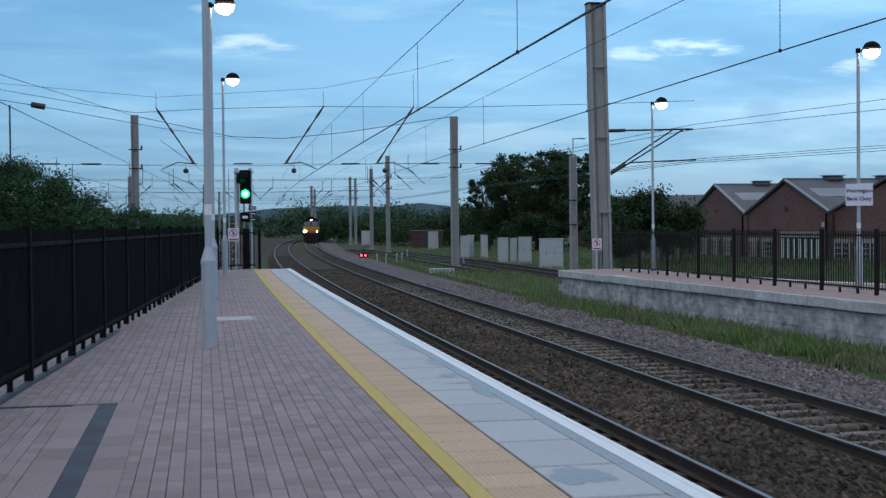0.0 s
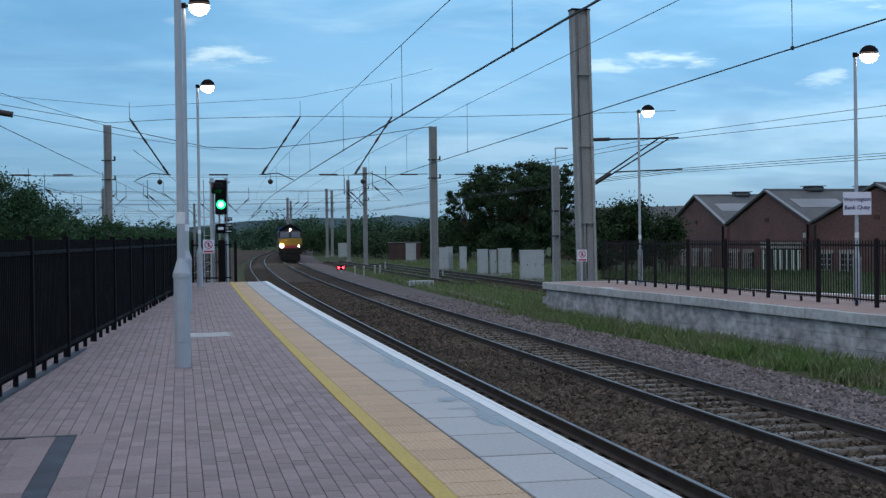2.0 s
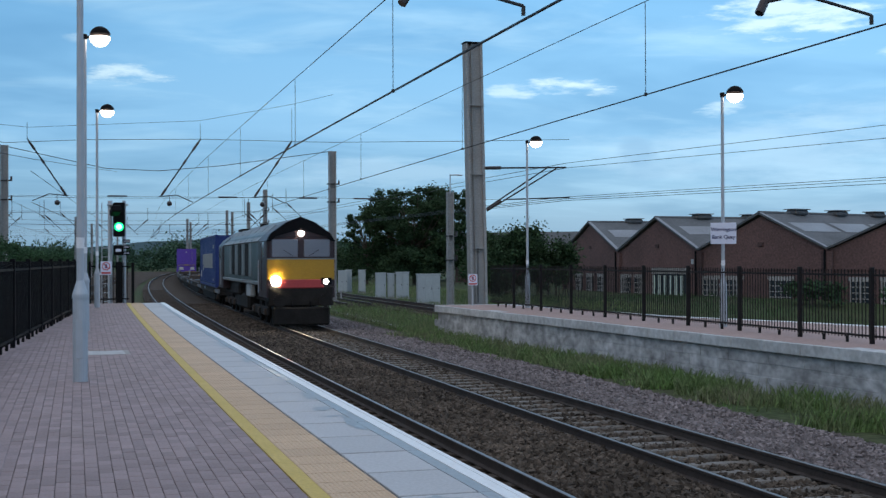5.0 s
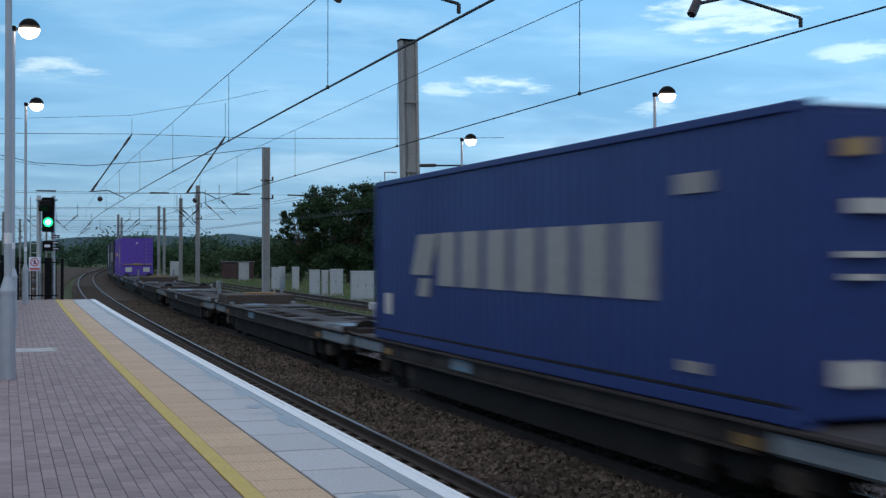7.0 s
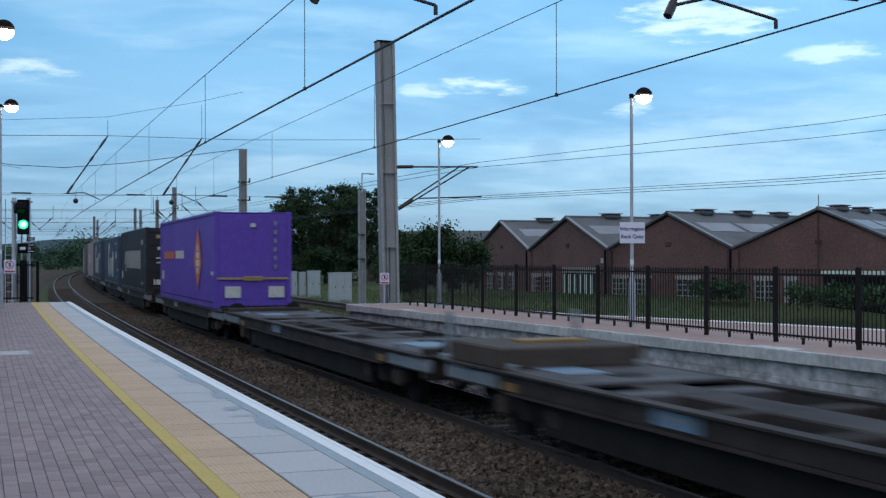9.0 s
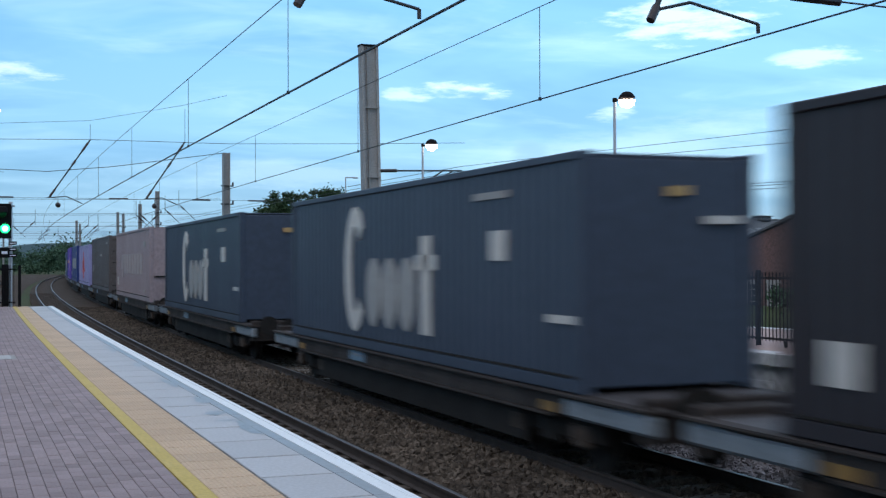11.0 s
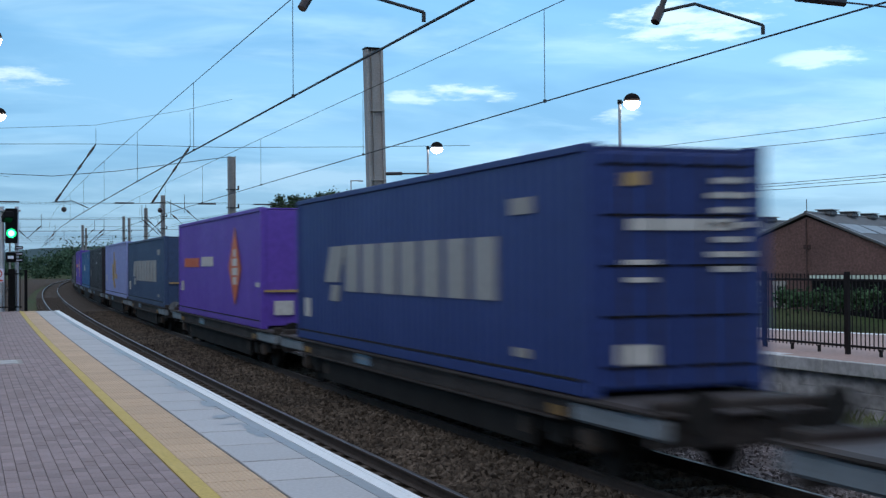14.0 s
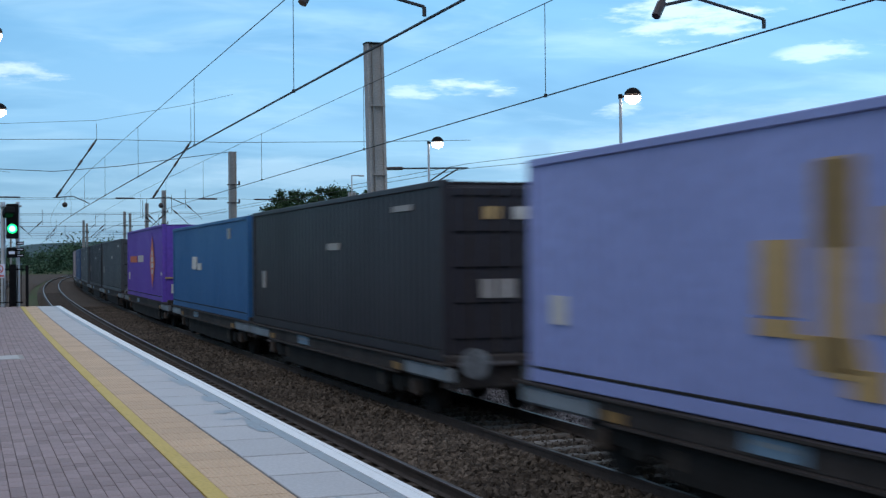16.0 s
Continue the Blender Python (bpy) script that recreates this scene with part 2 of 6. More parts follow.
M["brick"] = mat("red_brick", (0.138, 0.076, 0.068), 0.9, col2=(0.075, 0.046, 0.044), scale=0.3, fine=7, vary=0.28)
M["slate"] = mat("grey_roof_sheet", (0.105, 0.11, 0.115), 0.75, col2=(0.065, 0.07, 0.075), scale=0.4, fine=6, vary=0.2)
M["skylight"] = mat("dusty_rooflight", (0.21, 0.22, 0.235), 0.4, scale=0.6, fine=8, vary=0.15)
M["paleframe"] = mat("pale_green_frame", (0.58, 0.68, 0.60), 0.6, vary=0.1)
M["glassdark"] = mat("dark_window_glass", (0.035, 0.045, 0.055), 0.12, vary=0.1, bump=0, spec=0.8)
M["cabinet"] = mat("pale_grey_cabinet", (0.40, 0.425, 0.43), 0.6, col2=(0.28, 0.30, 0.31), scale=1.5, fine=20, vary=0.1)
M["leaf"] = mat("dark_leaf", (0.043, 0.075, 0.035), 0.7, col2=(0.032, 0.055, 0.028), scale=0.4, fine=3, vary=0.3, bump=0, island=0.5, spec=0.08)
M["leaf2"] = mat("bush_leaf", (0.045, 0.09, 0.042), 0.7, col2=(0.032, 0.062, 0.031), scale=0.4, fine=3, vary=0.3, bump=0, island=0.5, spec=0.08)
# paler, bluer green than the near leaves: distance haze mixed into the colour
M["farleaf"] = mat("hazed_wood_leaf", (0.055, 0.10, 0.06), 0.85, col2=(0.042, 0.075, 0.05), scale=0.1, fine=1, vary=0.3, bump=0, island=0.4, spec=0.1)
M["bark"] = mat("grey_bark", (0.10, 0.08, 0.06), 0.9, scale=2, fine=14, vary=0.3, bump=0.4)
M["oldbrick"] = mat("dark_old_brick", (0.07, 0.04, 0.038), 0.9, scale=0.6, fine=9, vary=0.25)
M["buffer"] = mat("worn_buffer_steel", (0.17, 0.18, 0.19), 0.6, col2=(0.06, 0.06, 0.062), scale=3, fine=20, vary=0.3)
# blue-grey of the hills carries the distance haze in its colour
M["hill"] = mat("hazed_wooded_hill", (0.05, 0.085, 0.095), 0.95, col2=(0.043, 0.072, 0.078), scale=0.02, fine=0.2, vary=0.25, bump=0, spec=0.1)
M["signwhite"] = mat("white_sign_sheet", (0.66, 0.68, 0.80), 0.5, vary=0.04, bump=0)
M["signblue"] = mat("navy_sign_text", (0.012, 0.016, 0.09), 0.6, vary=0.05, bump=0)
M["signred"] = mat("red_sign_print", (0.5, 0.05, 0.05), 0.6, vary=0.05, bump=0)
M["bogie"] = mat("grimy_bogie_steel", (0.02, 0.0175, 0.016), 0.8, scale=2, fine=25, vary=0.35, spec=0.2)
M["frame"] = mat("weathered_wagon_frame", (0.052, 0.042, 0.038), 0.75, col2=(0.022, 0.018, 0.017), scale=1.5, fine=20, vary=0.3, spec=0.2)
M["deck"] = mat("grey_wagon_deck", (0.088, 0.080, 0.084), 0.65, col2=(0.032, 0.028, 0.028), scale=1.5, fine=18, vary=0.3, spec=0.25)
M["palesteel"] = mat("pale_blue_grey_step", (0.22, 0.25, 0.28), 0.6, col2=(0.075, 0.078, 0.08), scale=2, fine=20, vary=0.2)
M["panelblue"] = mat("faded_light_blue_panel", (0.15, 0.24, 0.33), 0.6, col2=(0.09, 0.13, 0.17), scale=2, fine=20, vary=0.2)
M["wagonyellow"] = mat("faded_yellow_part", (0.27, 0.15, 0.04), 0.6, col2=(0.09, 0.06, 0.03), scale=2, fine=20, vary=0.2)
M["rustbox"] = mat("rusty_brown_box", (0.06, 0.042, 0.032), 0.85, scale=1.5, fine=20, vary=0.3)
M["locoside"] = mat("grey_green_loco_paint", (0.05, 0.068, 0.068), 0.4, col2=(0.035, 0.046, 0.046), scale=0.8, fine=20, vary=0.15, bump=0.03)
M["locomaroon"] = mat("maroon_loco_paint", (0.035, 0.016, 0.018), 0.4, scale=0.8, fine=20, vary=0.15, bump=0.03)
M["locoroof"] = mat("pale_roof_paint", (0.20, 0.215, 0.215), 0.5, col2=(0.12, 0.125, 0.125), scale=0.8, fine=20, vary=0.2, bump=0.03)
M["locoyellow"] = mat("yellow_end_paint", (0.40, 0.215, 0.012), 0.45, col2=(0.31, 0.165, 0.015), scale=1.5, fine=20, vary=0.1, bump=0.03)
M["locored"] = mat("red_buffer_beam", (0.42, 0.05, 0.05), 0.5, scale=1.5, fine=20, vary=0.15, bump=0.03)
M["windscreen"] = mat("windscreen_glass", (0.16, 0.17, 0.21), 0.1, vary=0.05, bump=0, spec=0.8)


# ------------------------------------------------------------ mesh helpers
def part(name, bm, material, parent=None, label="", smooth=False):
    me = bpy.data.meshes.new(name)
    bm.to_mesh(me)
    bm.free()
    me.materials.append(material)
    if smooth:
        me.polygons.foreach_set("use_smooth", [True] * len(me.polygons))
    ob = new(name, me)
    if parent:
        ob.parent = parent
    if label:
        ob["label"] = label
    return ob


def raw(name, verts, faces, material, parent=None):
    me = bpy.data.meshes.new(name)
    me.from_pydata([tuple(v) for v in verts], [], faces)
    me.materials.append(material)
    ob = new(name, me)
    if parent:
        ob.parent = parent
    return ob


def box(bm, c, s, rot=None, bevel=0.0):
    m = Matrix.Translation(c) @ (rot.to_4x4() if rot else Matrix()) @ Matrix.Diagonal((*s, 1))
    r = bmesh.ops.create_cube(bm, size=1, matrix=m)
    if bevel:
        es = list({e for v in r["verts"] for e in v.link_edges})
        bmesh.ops.bevel(bm, geom=es, offset=bevel, segments=1, affect="EDGES", profile=0.5)
    return bm


def tube(bm, a, b, r0, r1=None, n=10, caps=True):
    a, b = Vector(a), Vector(b)
    d = b - a
    m = Matrix.Translation((a + b) / 2) @ d.to_track_quat("Z", "Y").to_matrix().to_4x4()
    bmesh.ops.create_cone(bm, cap_ends=caps, segments=n, radius1=r0, radius2=r0 if r1 is None else r1, depth=d.length, matrix=m)
    return bm


def B():
    return bmesh.new()


def boxed(name, c, s, material, parent=None, bevel=0.0, label="", rot=None):
    return part(name, box(B(), c, s, rot, bevel), material, parent, label)


def tubed(name, a, b, r0, material, parent=None, r1=None, n=10, label=""):
    return part(name, tube(B(), a, b, r0, r1, n), material, parent, label)


def empty(name, m=None):
    ob = new(name)
    ob.empty_display_size = 0.2
    if m is not None:
        ob.matrix_world = m
    return ob


def polyline(name, pts, r, material, parent=None, n=5):
    """A thin round wire through points."""
    pts = [Vector(p) for p in pts]
    verts, faces = [], []
    for i, p in enumerate(pts):
        d = (pts[min(i + 1, len(pts) - 1)] - pts[max(i - 1, 0)]).normalized()
        u = d.cross(Vector((0, 0, 1)))
        u = u.normalized() if u.length > 1e-3 else Vector((1, 0, 0))
        w = d.cross(u)
        for k in range(n):
            a = 2 * math.pi * k / n
            verts.append(p + r * (math.cos(a) * u + math.sin(a) * w))
    for i in range(len(pts) - 1):
        for k in range(n):
            k2 = (k + 1) % n
            faces.append((i * n + k, i * n + k2, (i + 1) * n + k2, (i + 1) * n + k))
    return raw(name, verts, faces, material, parent)


# ------------------------------------------------------------ the curve of the line
RAD, EDGE, RAIL_Z = 2119.5, 2.879, -1.055
OFF1, OFF2 = 1.627, 5.321


def at(off, s, z=0.0):
    a = s / (RAD - OFF2)
    return Vector((EDGE + RAD - (RAD - off) * math.cos(a), (RAD - off) * math.sin(a), z))


def turn(s):
    return -math.degrees(s / (RAD - OFF2))


def on_line(off, s, z=0.0):
    p = at(off, s, z)
    return pose(p.x, p.y, p.z, 0, 0, turn(s))


def span(a, b, step):
    n = max(1, round((b - a) / step))
    return [a + (b - a) * i / n for i in range(n + 1)]


def sweep(name, profile, ss, material, parent=None, closed=True):
    """A profile of (offset, z) drawn along the line."""
    verts = [at(o, s, z) for s in ss for o, z in profile]
    k = len(profile)
    faces = []
    for i in range(len(ss) - 1):
        for j in range(k if closed else k - 1):
            j2 = (j + 1) % k
            faces.append((i * k + j, (i + 1) * k + j, (i + 1) * k + j2, i * k + j2))
    if closed:
        faces += [tuple(range(k))[::-1], tuple((len(ss) - 1) * k + j for j in range(k))]
    return raw(name, verts, faces, material, parent)


def boxes_np(name, rows, material, parent=None, chamfer=0.004):
    """Many small chamfered slabs in one mesh: rows of four corner points (Vector) and a thickness."""
    verts, faces = [], []
    for quad, th, dz in rows:
        c = sum(quad, Vector()) / 4
        i = len(verts)
        verts += [q + Vector((0, 0, dz - th)) for q in quad]
        verts += [q + Vector((0, 0, dz - chamfer)) for q in quad]
        verts += [q + (c - q).normalized() * chamfer * 1.4 + Vector((0, 0, dz)) for q in quad]
        for j in range(4):
            k = (j + 1) % 4
            faces.append((i + j, i + k, i + 4 + k, i + 4 + j))
            faces.append((i + 4 + j, i + 4 + k, i + 8 + k, i + 8 + j))
        faces.append((i + 8, i + 9, i + 10, i + 11))
    return raw(name, verts, faces, material, parent)


def gz(x, y):
    def sm(a, b, v):
        t = min(1, max(0, (v - a) / (b - a)))
        return t * t * (3 - 2 * t)
    dip = 1.5 * sm(19, 26, x - 0.0) * (1 - sm(62, 80, y)) * sm(-200, -100, y)
    return -1.46 - dip


# ------------------------------------------------------------ ground
def ground():
    xs = [-2500, -1200, -600, -300, -150, -80, -50, -30, -20, -12, -6, 0, 6, 10, 13, 16, 18, 19.5, 21, 22.5, 24, 26, 30, 36, 44, 55, 70, 90, 120, 170, 250, 400, 700, 1300, 2500]
    ys = [-2500, -1200, -500, -200, -100, -50, -20, 0, 10, 20, 30, 40, 50, 58, 62, 66, 70, 75, 80, 90, 100, 120, 150, 200, 300, 450, 700, 1200, 2500, 4000]
    verts = [(x, y, gz(x, y)) for y in ys for x in xs]
    n = len(xs)
    faces = [(j * n + i, j * n + i + 1, (j + 1) * n + i + 1, (j + 1) * n + i) for j in range(len(ys) - 1) for i in range(n - 1)]
    tagged(raw("ground", verts, faces, M["ground"]), "rough grassy railway land with bare soil", "ground", kind="structure")


ground()


def ballast_bed():
    ss = span(-12, 330, 1.5)
    prof = [(0.32, -1.5), (0.32, -1.30), (0.7, -1.27), (2.3, -1.265), (2.7, -1.205), (3.4, -1.19), (4.35, -1.21), (4.62, -1.265), (6.0, -1.265), (6.28, -1.21), (6.6, -1.195), (7.4, -1.30), (8.0, -1.42), (8.1, -1.5)]
    tagged(sweep("ballast_bed", [p for p in prof if p[0] <= 6.61] + [(6.6, -1.5)], ss, M["ballast"]), "brown oil-stained stone ballast under two curving tracks", "track ballast", kind="structure")
    tagged(sweep("ballast_shoulder", [(6.604, -1.5), (6.604, -1.196), (7.3, -1.22), (9.3, -1.40), (9.6, -1.5)], ss, M["ballast_grey"]), "pinkish grey ballast shoulder beside the track", "track ballast", kind="structure")


ballast_bed()


def stones(name, count, o0, o1, s0, s1, zf, material, label, size=0.05):
    rng = np.random.default_rng(3)
    verts, faces = [], []
    base = np.array([(1, 0, 0), (-1, 0, 0), (0, 1, 0), (0, -1, 0), (0, 0, 1), (0, 0, -1)], float)
    tri = [(0, 2, 4), (2, 1, 4), (1, 3, 4), (3, 0, 4), (2, 0, 5), (1, 2, 5), (3, 1, 5), (0, 3, 5)]
    for i in range(count):
        s = s0 + (s1 - s0) * rng.random() ** 1.6
        o = o0 + (o1 - o0) * rng.random()
        p = np.array(at(o, s, zf(o) + rng.random() * 0.02))
        q, _ = np.linalg.qr(rng.normal(size=(3, 3)))
        v = (base * (size * (0.5 + rng.random(3)))) @ q.T + rng.normal(size=(6, 3)) * size * 0.15 + p
        k = len(verts)
        verts += v.tolist()
        faces += [(a + k, b + k, c + k) for a, b, c in tri]
    tagged(raw(name, verts, faces, material), label, "ballast stones", kind="stuff")


stones("ballast_stones", 19000, 2.5, 4.45, 7, 80, lambda o: -1.20, M["stone"], "loose brown ballast stones between the tracks")
stones("ballast_stones", 6500, 4.68, 5.97, 9, 62, lambda o: -1.252, M["stone"], "loose brown ballast stones between the rails")
stones("shoulder_stones", 12000, 6.25, 9.2, 10, 60, lambda o: -1.20 - max(0, o - 6.6) * 0.07, M["stone_grey"], "loose pinkish grey ballast stones beside the track")


# ------------------------------------------------------------ tracks
def rail(name, off, ss, parent, top="railtop"):
    h = 0.159
    z0 = RAIL_Z - h
    foot = [(-0.07, 0), (0.07, 0), (0.07, 0.012), (0.012, 0.03), (0.012, 0.115), (0.034, 0.125), (0.034, 0.1555), (-0.034, 0.1555), (-0.034, 0.125), (-0.012, 0.115), (-0.012, 0.03), (-0.07, 0.012)]
    r = sweep(name, [(off + a, z0 + b) for a, b in foot], ss, M["rust"], parent)
    head = sweep("rail_head", [(off - 0.03, z0 + 0.1556), (off + 0.03, z0 + 0.1556), (off + 0.024, z0 + 0.159), (off - 0.024, z0 + 0.159)], ss, M[top], r)
    head["label"] = "polished running surface"
    return r


def track(off, s0, s1, near0, near1, label):
    t = empty("railway_track")
    tagged(t, label, "railway track", "railway tracks")
    ss = span(s0, s1, 3.0)
    for side in (-0.7525, 0.7525):
        rail("rail", off + side, ss, t, "railtop" if off < 3 else "railtop2")
    bm = box(B(), (0, 0, 0), (2.5, 0.25, 0.17), bevel=0.025)
    me = bpy.data.meshes.new("sleeper")
    bm.to_mesh(me); bm.free()
    me.materials.append(M["sleeper"])
    rest = []
    s = s0
    while s < s1:
        if near0 <= s <= near1:
            ob = new("sleeper", me)
            ob.parent = t
            ob.matrix_world = on_line(off, s, RAIL_Z - 0.159 - 0.083 + random.uniform(-0.004, 0.004)) @ pose(random.uniform(-.02, .02), 0, 0, 0, 0, random.uniform(-0.8, 0.8))
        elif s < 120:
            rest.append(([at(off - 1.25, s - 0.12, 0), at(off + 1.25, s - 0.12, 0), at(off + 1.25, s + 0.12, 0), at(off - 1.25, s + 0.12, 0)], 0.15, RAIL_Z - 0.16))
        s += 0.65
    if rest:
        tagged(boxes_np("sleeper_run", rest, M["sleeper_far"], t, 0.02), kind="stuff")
    return t


track(OFF1, -12, 330, 200, 200, "near running line with polished steel rails on concrete sleepers")
track(OFF2, -12, 330, 8, 60, "far running line with rusty-sided rails on concrete sleepers")


def straight_track(p0, p1, label):
    t = tagged(empty("railway_track"), label, "railway track", "railway tracks")
    d = (Vector(p1) - Vector(p0)); L = d.length; d.normalize()
    n = Vector((d.y, -d.x, 0))
    rot = d.to_track_quat("Y", "Z").to_matrix()
    for side in (-0.7525, 0.7525):
        c = (Vector(p0) + Vector(p1)) / 2 + n * side
        r = boxed("rail", c + Vector((0, 0, -0.08)), (0.035, L, 0.15), M["rust"], t, rot=rot)
        boxed("rail_head", c + Vector((0, 0, -0.004)), (0.065, L, 0.012), M["railtop2"], r, rot=rot)
    rows = []
    k = 0.0
    while k < L:
        c = Vector(p0) + d * k
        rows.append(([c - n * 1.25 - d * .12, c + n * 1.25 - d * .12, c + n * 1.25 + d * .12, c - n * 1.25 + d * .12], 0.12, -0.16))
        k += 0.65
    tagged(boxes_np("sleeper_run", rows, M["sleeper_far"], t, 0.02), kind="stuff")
    c = (Vector(p0) + Vector(p1)) / 2
    bed = boxed("ballast", c + Vector((0, 0, -0.36)), (3.6, L, 0.26), M["ballast"], t, rot=rot)
    return t


straight_track((19.6, 50, -1.12), (20.9, 135, -1.12), "curving side line beyond the island platform")
straight_track((17.2, 76, -1.12), (18.6, 150, -1.12), "rusty siding track beyond the main lines")
straight_track((-1.6, 62, -1.12), (8.0, 220, -1.12), "loop line beyond the fence")
straight_track((-6.4, 62, -1.12), (1.5, 220, -1.12), "outer loop line beyond the fence")


def yard():
    v = [(at(-0.4, s).x, at(-0.4, s).y, -1.40) for s in span(50, 330, 10)]
    w = [(-16 + 0.06 * (y - 50), y, -1.44) for x, y, z in v]
    n = len(v)
    tagged(raw("yard_ballast", v + w, [(i, i + 1, n + i + 1, n + i) for i in range(n - 1)], M["ballast"]), "dark ballast yard between the loop lines", "track ballast", kind="structure")


yard()


# ------------------------------------------------------------ near platform
END = 47.2


def fence_x(y):
    return -2.44 + (y - 3.6) * 0.0742


def platform():
    ss = span(-12, END, 1.0)
    verts, faces = [], []
    for s in ss:
        e = at(-0.28, s)
        xl = fence_x(e.y) - 0.35
        verts += [(xl, e.y, -1.5), (xl, e.y, -0.025), (e.x - 0.17, e.y, -0.025), (e.x - 0.17, e.y, -0.14), (e.x, e.y, -0.16), (e.x, e.y, -1.5)]
    for i in range(len(ss) - 1):
        for j in range(6):
            j2 = (j + 1) % 6
            faces.append((i * 6 + j, (i + 1) * 6 + j, (i + 1) * 6 + j2, i * 6 + j2))
    k = (len(ss) - 1) * 6
    faces += [(5, 4, 3, 2, 1, 0), tuple(k + j for j in range(6))]
    tagged(raw("platform", verts, faces, M["joint"]), "raised station platform base with brick face", "platform", kind="structure")
    pav = tagged(empty("pavement"), "mauve block paving with herring joints along the platform", "paving", kind="structure")
    rng = random.Random(5)
    w, l, g = 0.1, 0.2, 0.0019
    near = 0
    me = bpy.data.meshes.new("paving_block")
    vs = [(-w / 2 + g, -l / 2 + g), (w / 2 - g, -l / 2 + g), (w / 2 - g, l / 2 - g), (-w / 2 + g, l / 2 - g)]
    v = [(x, y, -0.02) for x, y in vs] + [(x, y, -0.003) for x, y in vs] + [(x * 0.93, y * 0.965, 0) for x, y in vs]
    f = [(i, (i + 1) % 4, 4 + (i + 1) % 4, 4 + i) for i in range(4)] + [(4 + i, 4 + (i + 1) % 4, 8 + (i + 1) % 4, 8 + i) for i in range(4)] + [(8, 9, 10, 11)]
    me.from_pydata(v, [], f)
    me.materials.append(M["paver"])
    rows = []
    for i in range(60):
        s = -8.0 + (i % 2) * l / 2
        off = -1.385 - (i + 0.5) * w
        while s < END - 0.1:
            dz = rng.uniform(-0.0016, 0.0016)
            if at(off, s).x < fence_x(s) - 0.28:
                s += l
                continue
            if 7.6 < s < 10.2 and -3.7 < off and near < 300:
                ob = new("paving_block", me)
                ob.parent = pav
                ob.matrix_world = on_line(off, s, dz)
                near += 1
            else:
                rows.append(([at(off - w / 2 + g, s - l / 2 + g), at(off + w / 2 - g, s - l / 2 + g), at(off + w / 2 - g, s + l / 2 - g), at(off - w / 2 + g, s + l / 2 - g)], 0.02, dz))
            s += l
    tagged(boxes_np("paving_blocks", rows, M["paver"], pav, 0.002), kind="stuff")
    # yellow line
    tagged(sweep("yellow_line", [(-1.378, -0.02), (-1.378, 0.002), (-1.252, 0.002), (-1.252, -0.02)], ss, M["yellow"]), "worn yellow safety line painted on the platform", "platform line", kind="structure")
    # tactile tiles with low ribs
    tac = tagged(empty("tactile_paving"), "buff corduroy tactile tiles beside the yellow line", "tactile paving", kind="structure")
    s = -11.625
    while s < END - 0.3:
        n = 12
        prof = []
        for k in range(n):
            a = -1.247 + 0.412 * k / n
            d = 0.412 / n
            prof += [(a, 0.0), (a + d * 0.25, 0.004), (a + d * 0.75, 0.004), (a + d * 0.99, 0.0)]
        prof = [(-1.247, -0.02)] + prof + [(-0.835, -0.02)]
        t = sweep("tactile_tile", prof, [s + 0.008, s + 0.397], M["tactile"], tac, closed=True)
        s += 0.405
    # slabs, damp edge strip and white coping line
    sl = tagged(empty("edge_paving"), "grey edge slabs with damp patches", "platform slabs", kind="structure")
    s = -12.0 + 0.05
    while s < END - 0.3:
        q = [at(-0.812, s + 0.022), at(-0.27, s + 0.022), at(-0.27, s + 0.928), at(-0.812, s + 0.928)]
        boxes_np("slab", [(q, 0.013, rng.uniform(-0.001, 0.001))], M["slab"], sl, 0.005)
        q = [at(-0.264, s + 0.003), at(-0.168, s + 0.003), at(-0.168, s + 0.947), at(-0.264, s + 0.947)]
        boxes_np("kerb_strip", [(q, 0.03, -0.001)], M["wet"], sl, 0.003)
        s += 0.95
    tagged(sweep("joint_bed", [(-0.834, -0.024), (-0.834, -0.014), (-0.166, -0.014), (-0.166, -0.024)], ss, M["gutter"]), "dark mortar bed showing in the slab joints", "joint", kind="structure")
    # thin water lying on some slabs
    for s0, o0, a, b in ((7.66, -0.60, 0.16, 0.30), (11.7, -0.32, 0.07, 0.42), (12.3, -0.40, 0.13, 0.05), (12.95, -0.38, 0.10, 0.16), (14.2, -0.31, 0.05, 0.4), (16.4, -0.32, 0.06, 0.5), (19.5, -0.33, 0.06, 0.4), (23.2, -0.33, 0.06, 0.6)):
        vv = []
        for k in range(60):
            th = 2 * math.pi * k / 60
            f = 1 + 0.22 * math.sin(2 * th + s0) + 0.13 * math.sin(3 * th + 2 * s0) + 0.09 * math.sin(7 * th + 3 * s0) + 0.05 * math.sin(13 * th + s0)
            vv.append(at(max(-0.80, min(-0.20, o0 + a * f * math.cos(th))), s0 + b * f * math.sin(th), 0.0025))
        tagged(raw("puddle", vv, [tuple(range(60))], M["puddle"]), "thin damp patch drying on the slabs", "puddle", kind="structure")
    tagged(sweep("platform_edge", [(-0.164, -0.02), (-0.164, 0.003), (-0.075, 0.003), (-0.072, -0.003), (-0.060, -0.003), (-0.057, 0.003), (-0.012, 0.002), (0.0, -0.008), (0.0, -0.135), (-0.3, -0.155), (-0.3, -0.02)], ss, M["white"]), "white-painted coping edge of the platform", "platform edge", kind="structure")
    # channel drain and cover
    tagged(boxed("channel_drain", (-0.775, 9.2, -0.007), (0.15, 4.9, 0.03), M["gutter"], None, 0.006), "dark slotted channel drain set in the paving", "drain", kind="structure")
    ds = tagged(empty("drain_surround"), "plain mauve slabs bordering the channel drain", "paving", kind="structure")
